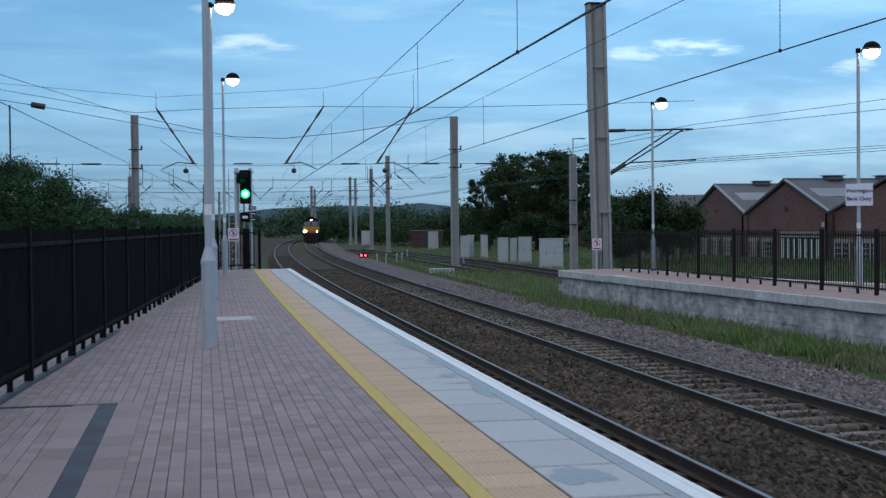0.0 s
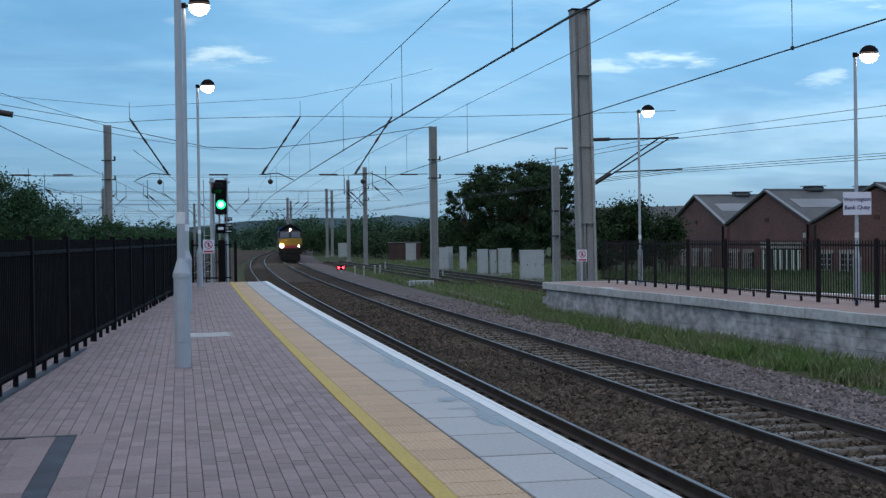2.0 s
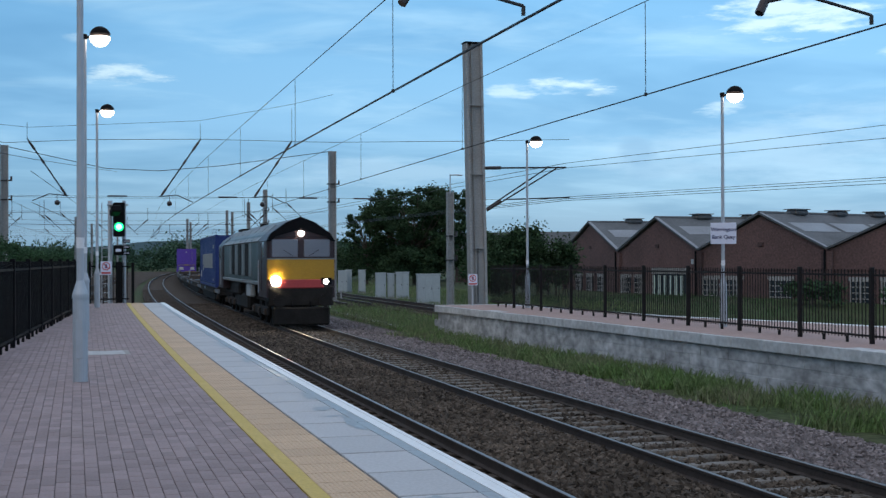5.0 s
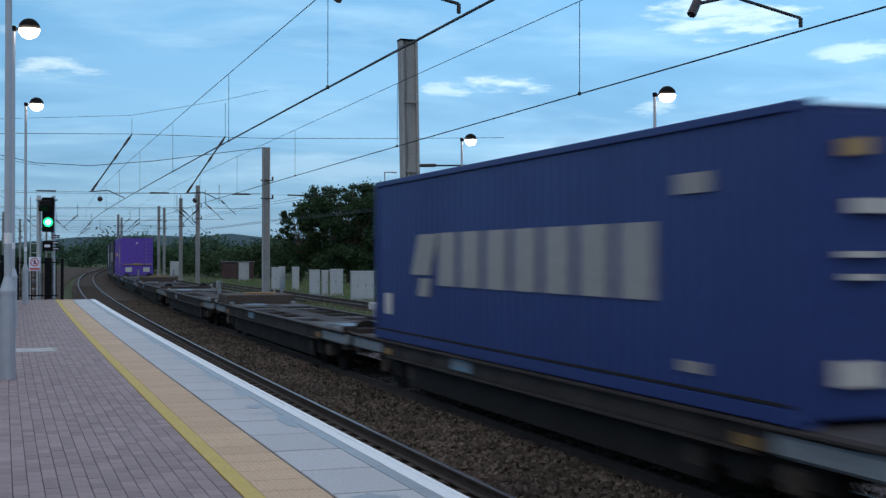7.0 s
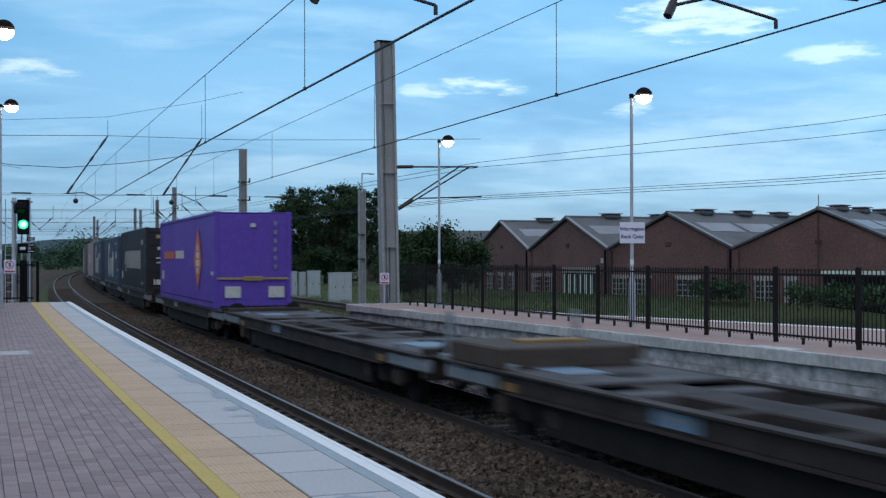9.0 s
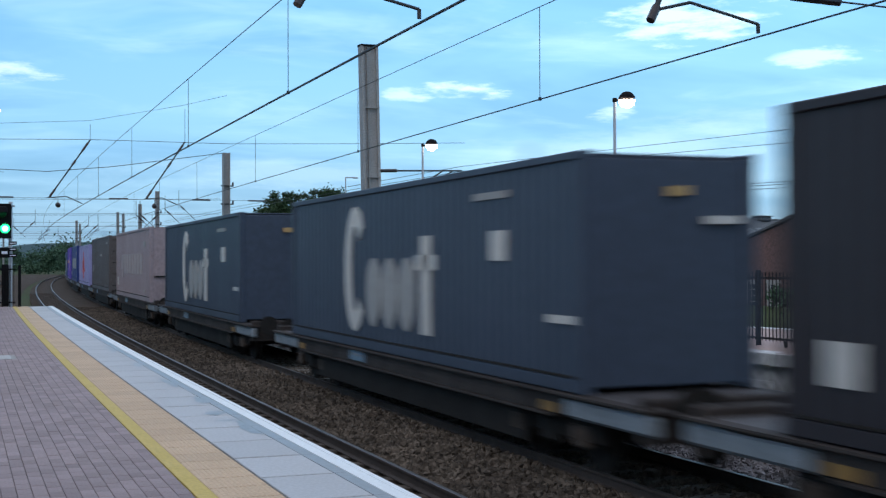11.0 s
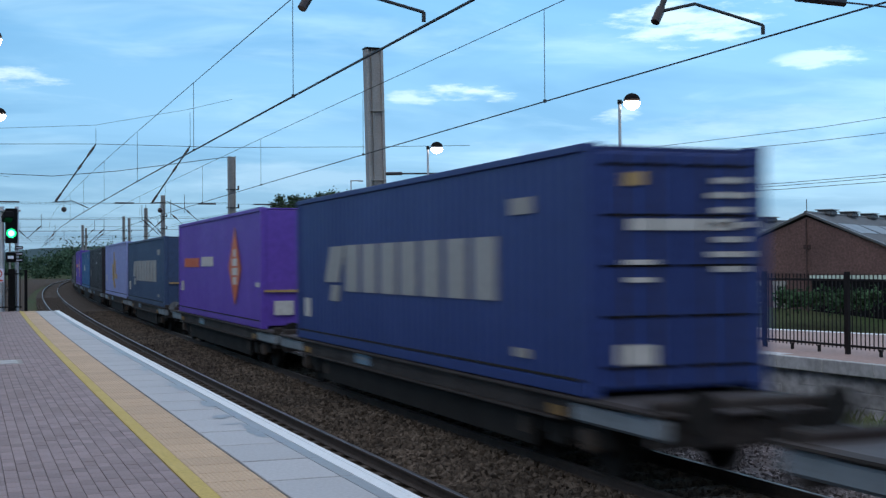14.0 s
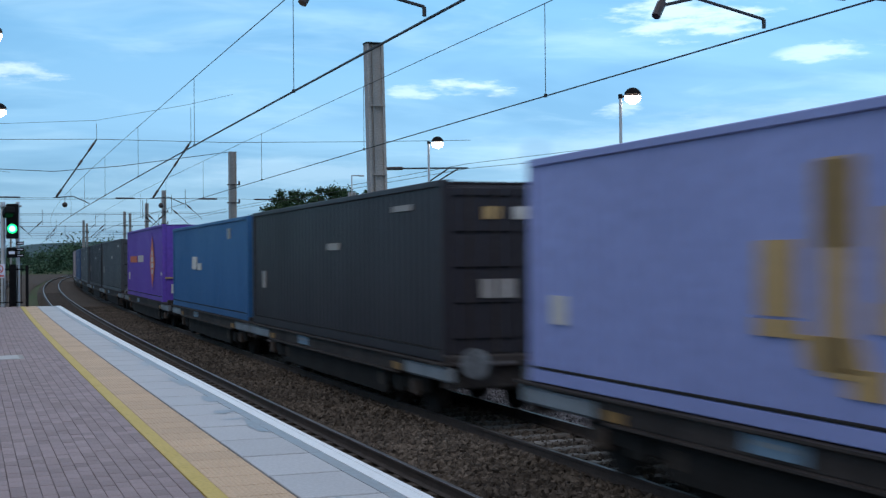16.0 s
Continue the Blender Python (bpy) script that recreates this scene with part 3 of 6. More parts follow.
    for side in (-1, 1):
        for k in range(11):
            c = (-0.775 + side * 0.19, 6.98 + k * 0.45, -0.007)
            boxed("border_slab", c, (0.225, 0.445, 0.026), M["paver"], ds, 0.002)
    tagged(boxed("drain_arm", (-1.72, 11.69, -0.003), (2.05, 0.06, 0.022), M["gutter"]), "thin dark cross drain in the paving", "drain", kind="structure")
    mh = tagged(empty("access_cover"), "pale concrete-filled access cover in the paving", "access cover")
    boxed("cover_frame", (0.6, 21.95, -0.006), (0.78, 0.95, 0.018), M["concrete"], mh, 0.003)
    boxed("lid", (0.6, 21.95, -0.004), (0.62, 0.8, 0.02), M["coping"], mh, 0.003)
    # dark strip by the fence
    tagged(raw("kerb", [(-2.05, 9, 0.004), (-1.92, 9, 0.004), (-1.13, 20.0, 0.004), (-1.26, 20.0, 0.004)], [(0, 1, 2, 3)], M["gutter"]), "dark drainage strip along the fence foot", "kerb", kind="structure")


platform()


# ------------------------------------------------------------ fences
def fence_panel(length, height, gap, r, material, label, group, upper):
    f = tagged(empty("fence_panel"), label, "fence", group)
    boxed("post", (0, 0, height / 2 - 0.05), (0.085, 0.085, height + 0.1), material, f, 0.006)
    boxed("post_cap", (0, 0, height + 0.01), (0.09, 0.09, 0.03), material, f, 0.008)
    boxed("rail", (0, length / 2, 0.16), (0.045, length - 0.08, 0.045), material, f, 0.004)
    boxed("rail", (0, length / 2, height - upper), (0.045, length - 0.08, 0.045), material, f, 0.004)
    n = int((length - 0.1) / gap)
    for i in range(n):
        tubed("pale", (0, (i + 0.75) * length / (n + 0.5), 0.10), (0, (i + 0.75) * length / (n + 0.5), height - 0.02), r, material, f, n=6)
    for y in (length * 0.33, length * 0.66):
        boxed("foot", (0, y, 0.05), (0.05, 0.05, 0.16), material, f)
    return f


def run(panel, p, q, z, length):
    p, q = Vector(p), Vector(q)
    d = q - p
    n = round(d.length / length)
    ang = math.degrees(math.atan2(-d.x, d.y))
    for i in range(n):
        c = p + d * i / n
        m = pose(c.x, c.y, z, 0, 0, ang)
        if i == 0:
            panel.matrix_world = m
        else:
            copy_thing(panel, m)


lf = fence_panel(2.5, 1.56, 0.088, 0.0155, M["black"], "black painted steel railing panel along the platform back", "platform back fence", 0.17)
run(lf, (-2.44, 3.6), (0.55, 43.9), 0.0, 2.5)
ef = fence_panel(1.4, 1.5, 0.11, 0.011, M["black"], "black steel railing closing the platform end", "platform end fence", 0.17)
ef.matrix_world = pose(0.75, 47.0, 0, 0, 0, -90)
tagged(boxed("end_post", (2.25, 47.05, 0.72), (0.10, 0.10, 1.5), M["black"], None, 0.01), "black steel post at the platform end", "post")
rf = fence_panel(2.6, 1.58, 0.118, 0.012, M["fencedark"], "dark steel railing panel on the island platform", "island platform fence", 0.14)
run(rf, (16.55, -1.0), (15.75, 46.6), -0.25, 2.6)


# ------------------------------------------------------------ lamps
def lamp_post(height, side):
    t = tagged(empty("platform_lamp"), "grey steel platform lamp with lit globe under a dark dome", "street lamp", "platform lamps")
    tubed("base", (0, 0, 0), (0, 0, 1.08), 0.095, M["galv"], t, n=20)
    tubed("collar", (0, 0, 1.07), (0, 0, 1.12), 0.104, M["galv"], t, n=20)
    tubed("cone", (0, 0, 1.12), (0, 0, 1.30), 0.1, M["galv"], t, r1=0.045, n=20)
    tubed("shaft", (0, 0, 1.25), (0, 0, height), 0.047, M["galv"], t, r1=0.04, n=16)
    tubed("band", (0, 0, height * 0.262), (0, 0, height * 0.262 + 0.14), 0.052, M["band"], t, n=16, label="white reflective band")
    box_door = boxed("door", (0, -0.089, 0.55), (0.09, 0.012, 0.5), M["galv"], t, 0.004)
    arm = tubed("arm", (0, 0, height - 0.05), (side * 0.14, 0, height - 0.02), 0.028, M["black"], t)
    boxed("bracket", (0.0, 0, height - 0.03), (0.11, 0.09, 0.12), M["black"], t, 0.01)
    bm = B()
    bmesh.ops.create_uvsphere(bm, u_segments=24, v_segments=14, radius=0.235, matrix=Matrix.Translation((side * 0.33, 0, height - 0.03)))
    bmesh.ops.delete(bm, geom=[v for v in bm.verts if v.co.z < height + 0.005], context="VERTS")
    part("dome", bm, M["black"], t, "dark metal dome", True)
    bm = B()
    bmesh.ops.create_uvsphere(bm, u_segments=24, v_segments=14, radius=0.225, matrix=Matrix.Translation((side * 0.33, 0, height - 0.03)) @ Matrix.Diagonal((1, 1, 0.95, 1)))
    bmesh.ops.delete(bm, geom=[v for v in bm.verts if v.co.z > height + 0.012], context="VERTS")
    part("bowl", bm, M["lampglow"], t, "glowing warm white bowl", True)
    return t


la = lamp_post(6.52, 1)
la.matrix_world = pose(0.15, 16.85, 0, 0, 0, -8)
copy_thing(la, pose(0.355, 28.9, 0, 0, 0, -8))
copy_thing(la, pose(0.92, 43.2, 0, 0, 0, -8))
lb = lamp_post(6.15, 1)
lb.matrix_world = pose(16.27, 43.8, -0.25, 0, 0, -20)
copy_thing(lb, pose(16.56, 29.8, -0.25, 0, 0, -20))


# ------------------------------------------------------------ signs
def letters(name, text, size, m, material, parent):
    cu = bpy.data.curves.new(name, "FONT")
    cu.body, cu.size, cu.align_x, cu.align_y, cu.extrude, cu.offset = text, size, "CENTER", "CENTER", 0.002, 0.0035
    tmp = bpy.data.objects.new(name, cu)
    scene.collection.objects.link(tmp)
    me = bpy.data.meshes.new_from_object(tmp.evaluated_get(bpy.context.evaluated_depsgraph_get()))
    bpy.data.objects.remove(tmp)
    me.materials.clear()
    me.materials.append(material)
    ob = new(name, me)
    ob.parent = parent
    ob.matrix_basis = m
    return ob


def station_sign():
    t = tagged(empty("station_name_sign", pose(16.52, 29.7, 2.21, 0, 0, -29)), "white station name board with navy lettering on a lamp post", "sign")
    boxed("board", (0, 0, 0), (0.66, 0.03, 0.56), M["signwhite"], t, 0.006)
    for i, w in enumerate(("Warrington", "Bank Quay")):
        letters("lettering", w, 0.135, pose(0, -0.017, 0.1 - 0.2 * i, 90, 0, 0), M["signblue"], t)
    boxed("bracket", (0, 0.03, 0.1), (0.2, 0.05, 0.04), M["galv"], t)
    boxed("bracket", (0, 0.03, -0.1), (0.2, 0.05, 0.04), M["galv"], t)


station_sign()


def warning_sign(m, label):
    t = tagged(empty("warning_sign", m), label, "sign", "warning signs")
    boxed("plate", (0, 0, 0), (0.36, 0.012, 0.44), M["signwhite"], t, 0.004)
    bm = B()
    for k in range(20):
        a0, a1 = 2 * math.pi * k / 20, 2 * math.pi * (k + 1) / 20
        vs = [bm.verts.new((r * math.cos(a), -0.009, 0.06 + r * math.sin(a))) for r, a in ((0.105, a0), (0.135, a0), (0.135, a1), (0.105, a1))]
        bm.faces.new(vs)
    part("ring", bm, M["signred"], t, "red prohibition ring")
    boxed("slash", (0, -0.009, 0.06), (0.022, 0.004, 0.22), M["signred"], t, rot=Euler((0, radians(-45), 0)).to_matrix())
    boxed("symbol", (0, -0.008, 0.06), (0.06, 0.004, 0.13), M["signblue"], t)
    boxed("text_bar", (0, -0.008, -0.16), (0.3, 0.004, 0.055), M["signred"], t)
    return t


warning_sign(pose(1.2, 42.95, 1.3, 0, 0, -3), "white trespass warning sign with red ring beside a lamp")
warning_sign(pose(15.1, 46.75, 0.75, 0, 0, -20), "white trespass warning sign on the island platform fence")
for z, a, b in ((0.0, 15.1, 46.8),):
    tagged(tubed("sign_post", (a, b, -0.25), (a, b, 1.0), 0.03, M["galv"]), "thin grey post carrying a warning sign", "post")


# ------------------------------------------------------------ colour light signal
def signal():
    t = tagged(empty("railway_signal", pose(1.8, 47.9, 0, 0, 0, -3)), "colour light signal showing green with black hood and route boxes", "railway signal")
    tubed("post", (-0.32, 0.15, -1.4), (-0.32, 0.15, 3.75), 0.085, M["galv"], t, n=14)
    tubed("post", (0.18, 0.1, -1.4), (0.18, 0.1, 3.75), 0.07, M["galv"], t, n=14)
    boxed("cable_box", (0.0, 0.02, 0.75), (0.24, 0.24, 1.5), M["black"], t, 0.02)
    boxed("head", (0, -0.12, 3.05), (0.42, 0.2, 1.25), M["black"], t, 0.03)
    boxed("platform_bracket", (-0.05, 0.05, 3.6), (0.75, 0.35, 0.05), M["galv"], t)
    hood = boxed("hood", (-0.12, -0.42, 3.36), (0.34, 0.55, 0.26), M["black"], t, 0.04, rot=Euler((radians(-18), 0, radians(12))).to_matrix())
    # no lamp itself: the ring's glow stands for light spilling from the lens
    ring = tubed("lens_ring", (0, -0.21, 2.78), (0, -0.235, 2.78), 0.17, M["greenface"], t, n=24, label="lens surround with added green glow")
    tubed("lens", (0, -0.235, 2.78), (0, -0.245, 2.78), 0.105, M["green"], t, n=24, label="bright green lens")
    boxed("route_box", (-0.02, -0.12, 1.92), (0.34, 0.16, 0.36), M["black"], t, 0.015)
    boxed("plate", (-0.02, -0.205, 1.92), (0.2, 0.01, 0.1), M["signwhite"], t, 0.003)
    for i in range(3):
        boxed("number_plate", (0.26, -0.12, 2.26 - 0.22 * i), (0.26, 0.02, 0.12), M["black"], t, 0.003)
        boxed("plate_bar", (0.26, -0.133, 2.26 - 0.22 * i), (0.2, 0.004, 0.03), M["signwhite"], t)
    for i in range(11):
        tubed("rung", (-0.62, 0.3, -0.3 + i * 0.33), (-0.32, 0.3, -0.3 + i * 0.33), 0.012, M["galv"], t, n=6)
    for x in (-0.62, -0.32):
        tubed("ladder_rail", (x, 0.3, -1.3), (x, 0.3, 3.7), 0.018, M["galv"], t, n=6)
    return t


signal()


def ground_signal():
    t = tagged(empty("ground_signal", pose(13.5, 104, -1.4, 0, 0, -8)), "small ground signal showing two red lights", "railway signal")
    tubed("post", (0, 0, 0), (0, 0, 0.35), 0.05, M["galv"], t)
    boxed("head", (0, 0, 0.5), (0.7, 0.25, 0.36), M["black"], t, 0.05)
    for x in (-0.18, 0.18):
        tubed("lens", (x, -0.125, 0.52), (x, -0.14, 0.52), 0.085, M["red"], t, n=16, label="bright red lens")


ground_signal()


# ------------------------------------------------------------ island platform
IL = [(15.95, -6), (14.98, 20.7), (13.88, 47.7)]
IR = [(27.5, -6), (23.2, 18), (21.3, 26.0), (20.1, 30.8), (18.3, 35.9), (17.6, 41.2), (17.2, 45.9), (17.0, 47.7)]


def island():
    outline = IL + IR[::-1]
    n = len(outline)

    def slab_mesh(name, poly, z0, z1, material):
        v = [(x, y, z0) for x, y in poly] + [(x, y, z1) for x, y in poly]
        k = len(poly)
        f = [tuple(range(k, 2 * k))] + [(i, (i + 1) % k, k + (i + 1) % k, k + i) for i in range(k)]
        return raw(name, v, f[0:1] + f[1:], material)

    inner = [(x + 0.06, y) for x, y in IL] + [(x - 0.06, y) for x, y in IR[::-1]]
    inner = [(x, min(y, 47.6)) for x, y in inner]
    tagged(slab_mesh("island_wall", inner, -3.3, -0.52, M["oldwall"]), "old stained render wall below the island platform", "platform wall", kind="structure")
    tagged(slab_mesh("island_platform", [(x + 0.05, y) if i < 3 else (x - 0.04, y) for i, (x, y) in enumerate(outline)], -0.52, -0.256, M["pinkpave"]), "pinkish paved surface of the island platform", "platform", kind="structure")
    cop = tagged(empty("coping"), "pale weathered coping stones on the island wall", "coping", kind="structure")
    for (ax, ay), (bx, by) in zip(IL[:-1], IL[1:]):
        a, b = Vector((ax, ay, 0)), Vector((bx, by, 0))
        d = b - a
        k = round(d.length / 1.35)
        rot = d.to_track_quat("Y", "Z").to_matrix()
        for i in range(k):
            c = a + d * ((i + 0.5) / k)
            boxed("coping_stone", (c.x + 0.16, c.y, -0.385 + random.uniform(-0.006, 0.006)), (0.46, d.length / k - 0.012, 0.25), M["coping"], cop, 0.012, rot=rot)
    boxed("coping_stone", (15.4, 47.62, -0.385), (3.1, 0.3, 0.27), M["coping"], cop, 0.012)
    # rough courses standing proud on the wall
    rng = random.Random(8)
    for (ax, ay), (bx, by) in zip(IL[:-1], IL[1:]):
        a, b = Vector((ax, ay, 0)), Vector((bx, by, 0))
        d = b - a
        rot = d.to_track_quat("Y", "Z").to_matrix()
        for row in range(4):
            k = 0.0
            while k < d.length - 1:
                w = rng.uniform(0.5, 1.9)
                c = a + d.normalized() * (k + w / 2)
                if c.y > 12 and rng.random() > 0.22:
                    boxed("stone", (c.x + 0.052 + rng.uniform(0, 0.012), c.y, -0.67 - row * 0.27 + rng.uniform(-0.01, 0.01)), (0.03, w - 0.02, rng.uniform(0.24, 0.265)), M["oldwall"], cop, 0.006, rot=rot)
                k += w
    # white line at the far edge
    v, f = [], []
    for x, y in IR:
        v += [(x - 0.48, y, -0.25), (x - 0.06, y, -0.25)]
    f = [(2 * i, 2 * i + 1, 2 * i + 3, 2 * i + 2) for i in range(len(IR) - 1)]
    tagged(raw("edge_line", v, f, M["white"]), "white line along the far edge of the island platform", "platform line", kind="structure")


island()


# ------------------------------------------------------------ overhead line
def column():
    t = tagged(empty("catenary_mast"), "large grey steel overhead line mast with bracket", "catenary mast", "catenary masts")
    def leg(name, x0, x1, w, d, y, material):
        bm = B()
        vs = []
        for x, z in ((x0, -0.3), (x1, 10.3)):
            vs += [bm.verts.new((x + sx * w / 2, y + sy * d / 2, z)) for sx, sy in ((-1, -1), (1, -1), (1, 1), (-1, 1))]
        for i in range(4):
            bm.faces.new((vs[i], vs[(i + 1) % 4], vs[4 + (i + 1) % 4], vs[4 + i]))
        bm.faces.new(vs[4:]); bm.faces.new(vs[3::-1])
        part(name, bm, material, t)
    leg("flange", 15.68, 15.46, 0.10, 0.46, 48.8, M["mast"])
    leg("flange", 16.28, 16.08, 0.10, 0.46, 48.8, M["mast"])
    leg("web", 15.98, 15.77, 0.52, 0.05, 48.72, M["mast"])
    leg("stiffener", 15.86, 15.66, 0.03, 0.12, 48.66, M["mast"])
    for z in (2.0, 5.0, 7.8):
        boxed("joint_plate", (16.0 - z * 0.02, 48.6, z), (0.66, 0.12, 0.05), M["mast"], t)
    boxed("cap", (15.77, 48.8, 10.33), (0.76, 0.5, 0.06), M["black"], t)
    tubed("bracket_tube", (16.2, 48.6, 5.25), (19.7, 48.4, 5.32), 0.035, M["wire"], t)
    tubed("insulator", (16.25, 48.6, 5.25), (16.9, 48.57, 5.27), 0.07, M["insul"], t)
    tubed("strut", (16.3, 48.6, 3.62), (18.9, 48.4, 5.32), 0.03, M["wire"], t)
    tubed("strut", (16.3, 48.6, 3.5), (19.3, 48.4, 5.3), 0.03, M["wire"], t)
    tubed("insulator", (16.3, 48.6, 3.55), (16.9, 48.55, 3.92), 0.06, M["insul"], t)
    tubed("register_arm", (17.0, 48.4, 3.97), (19.8, 48.3, 4.08), 0.028, M["wire"], t)
    tubed("ladder", (15.9, 48.55, -0.2), (15.9, 48.55, 2.0), 0.02, M["wire"], t)


column()


def mast(x, y, top, w, label="grey steel overhead line mast"):
    t = tagged(empty("catenary_mast", pose(x, y, -1.45)), label, "catenary mast", "catenary masts")
    h = top + 1.45
    boxed("flange", (-w / 2, 0, h / 2), (w * 0.14, w * 0.9, h), M["mast"], t)
    boxed("flange", (w / 2, 0, h / 2), (w * 0.14, w * 0.9, h), M["mast"], t)
    boxed("web", (0, 0, h / 2), (w * 0.9, w * 0.12, h), M["mast"], t)
    boxed("foot", (0, 0, 0.12), (w * 1.7, w * 1.7, 0.3), M["concrete"], t, 0.03)
    for z in (h - 2.2, h - 3.4):
        boxed("bracket", (w * 0.1, -w * 0.3, z), (w * 2.0, 0.08, 0.08), M["wire"], t)
        tubed("insulator", (w * 1.0, -w * 0.3, z), (w * 1.0, -w * 0.3, z + 0.25), 0.06, M["insul"], t)
    return t


for x, y, top, w in ((16.95, 83, 8.8, 0.42), (-3.8, 83, 8.75, 0.42), (19.5, 130, 8.8, 0.36), (21.2, 155, 8.6, 0.36), (23.5, 196, 9.2, 0.35), (25.8, 208, 9.4, 0.35),
                     (22.3, 250, 9.6, 0.4), (27.5, 300, 10.5, 0.4), (8.2, 260, 9.0, 0.35), (1.0, 170, 7.2, 0.35), (4.0, 230, 8.0, 0.35), (12, 330, 10, 0.4), (-5.5, 120, 6.0, 0.3), (-7.5, 150, 7.5, 0.4), (18.2, 60, 4.9, 0.29)):
    mast(x, y, top, w)
sl = tagged(empty("lamp_standard", pose(18.15, 59.8, 4.9)), "short lamp bracket on a mast", "lamp")
tubed("stem", (0, 0, -0.1), (0, 0, 0.85), 0.03, M["galv"], sl)
tubed("arm", (0, 0, 0.82), (0.5, 0, 0.84), 0.03, M["galv"], sl)
boxed("lantern", (0.5, 0, 0.82), (0.24, 0.14, 0.07), M["galv"], sl, 0.02)


def wires():
    def line(name, off, h, sag, r, s0=-14, s1=330, label="", posts=(12.3, 83, 150, 220, 300)):
        pts = []
        for s in span(s0, s1, 3.0):
            pts.append(at(off + 0.12 * math.sin(s * 0.045), s, RAIL_Z + h))
        tagged(polyline(name, pts, r, M["wire"]), label, "overhead wire", "overhead wires")
    line("contact_wire", OFF1, 5.13, 0, 0.016, label="dark contact wire over the near line")
    line("contact_wire", OFF2, 5.08, 0, 0.011, label="dark contact wire over the far line")
    line("catenary_wire", OFF1, 6.60, 0, 0.008, label="thin catenary wire over the near line")
    line("catenary_wire", OFF2, 6.49, 0, 0.007, label="thin catenary wire over the far line")
    for off, ss, z0, z1 in ((OFF1, (18.3, 27.5, 38, 49, 60, 71), 5.13, 6.60), (OFF2, (17.36, 27.0, 38, 49, 60, 71), 5.08, 6.49)):
        for s in ss:
            p = at(off + 0.12 * math.sin(s * 0.045), s, RAIL_Z + z0)
            d = tagged(empty("dropper", Matrix.Translation(p)), "thin dropper wire with a small clip", "dropper", "droppers")
            tubed("rod", (0, 0, 0), (0, 0, z1 - z0), 0.006, M["wire"], d, n=5)
            tubed("clip", (0, 0, -0.02), (0, 0, 0.03), 0.025, M["wire"], d, n=6)
    # registration arms over the tracks near the camera
    for off, s, h, side in ((OFF1, 12.3, 5.14, -1), (OFF2, 11.6, 5.1, -1)):
        p = at(off, s, RAIL_Z + h)
        a = tagged(empty("registration_arm", Matrix.Translation(p)), "bent steel registration arm holding the contact wire", "registration arm", "registration arms")
        tubed("dropper_clamp", (0, 0, 0), (0, 0, 0.1), 0.022, M["wire"], a, n=6)
        tubed("arm", (0, 0, 0.1), (-0.8, 0.1, 0.30), 0.018, M["wire"], a, n=6)
        tubed("heel", (-0.8, 0.1, 0.30), (-1.2, 0.15, 0.2), 0.018, M["wire"], a, n=6)
        tubed("tube", (-1.24, 0.16, 0.1), (-0.9, 0.3, 0.75), 0.032, M["wire"], a, n=8)
        tubed("joint", (-1.27, 0.14, 0.08), (-1.17, 0.18, 0.24), 0.05, M["insul"], a, n=8)
    # stay wire with an insulator at the upper corner
    t = tagged(empty("stay_wire"), "overhead stay wire with a long dark insulator", "overhead wire", "overhead wires")
    a, b = Vector((6.7, 10, 4.1)), Vector((9.6, 10, 4.03))
    polyline("wire", [a, b], 0.01, M["wire"], t)
    tubed("insulator", a.lerp(b, 0.27), a.lerp(b, 0.46), 0.045, M["insul"], t)
    # headspan at the pair of masts
    t = tagged(empty("headspan"), "headspan wires and droppers between two masts", "overhead wire", "overhead wires")
    polyline("span_wire", [(-12, 83, 10.3), (-3.8, 83, 8.9), (1, 83, 9.2), (8.2, 83, 9.4), (16.9, 83, 9.4), (26.4, 83, 9.7), (34, 83, 10)], 0.018, M["wire"], t)
    polyline("span_wire", [(-3.8, 83, 8.7), (2.3, 83, 7.4), (5.6, 83, 7.3), (9.6, 83, 7.7), (16.9, 83, 8.8)], 0.022, M["wire"], t)
    polyline("span_wire", [(-22, 83, 11.6), (-11, 83, 10.6), (-2.4, 83, 9.9), (8.2, 83, 10.6), (14, 83, 11.8), (17, 83, 12.6)], 0.012, M["wire"], t)
    polyline("span_wire", [(-30, 83, 5.6), (17, 83, 5.65), (30, 83, 5.7)], 0.009, M["wire"], t)
    polyline("span_wire", [(-3.8, 83, 8.7), (-11.7, 60, 9.5), (-16, 45, 9.5)], 0.015, M["wire"], t)
    for xt, xb, zt in ((14.23, 11.57, 9.42), (8.24, 5.57, 9.38), (-2.45, 0.05, 9.2)):
        h = tagged(empty("headspan_strut", pose(0, 83, 0)), "slanting dark strut with insulators hanging from the headspan", "strut", "headspan struts")
        tubed("dropper", (xt, 0, zt), (xt, 0, zt + 2.2 if xt > 10 else zt + 1.0), 0.015, M["wire"], h, n=5)
        e = (xb + (xt - xb) * 0.06, 0, 5.66)
        tubed("strut", (xt, 0, zt), e, 0.045, M["wire"], h, n=8)
        for k0, k1 in ((0.05, 0.2), (0.36, 0.44), (0.86, 0.98)):
            p, q2 = Vector((xt, 0, zt)).lerp(Vector(e), k0), Vector((xt, 0, zt)).lerp(Vector(e), k1)
            tubed("insulator", p, q2, 0.075, M["insul"], h, n=8)
        s = 1 if xt > xb else -1
        tubed("arm", (xb, 0, 5.65), (xb + s * 1.2, 0.0, 5.75), 0.03, M["wire"], h, n=6)
        tubed("arm", (xb + s * 1.2, 0, 5.75), (xb + s * 2.2, 0.0, 5.3), 0.03, M["wire"], h, n=6)
        bm = B()
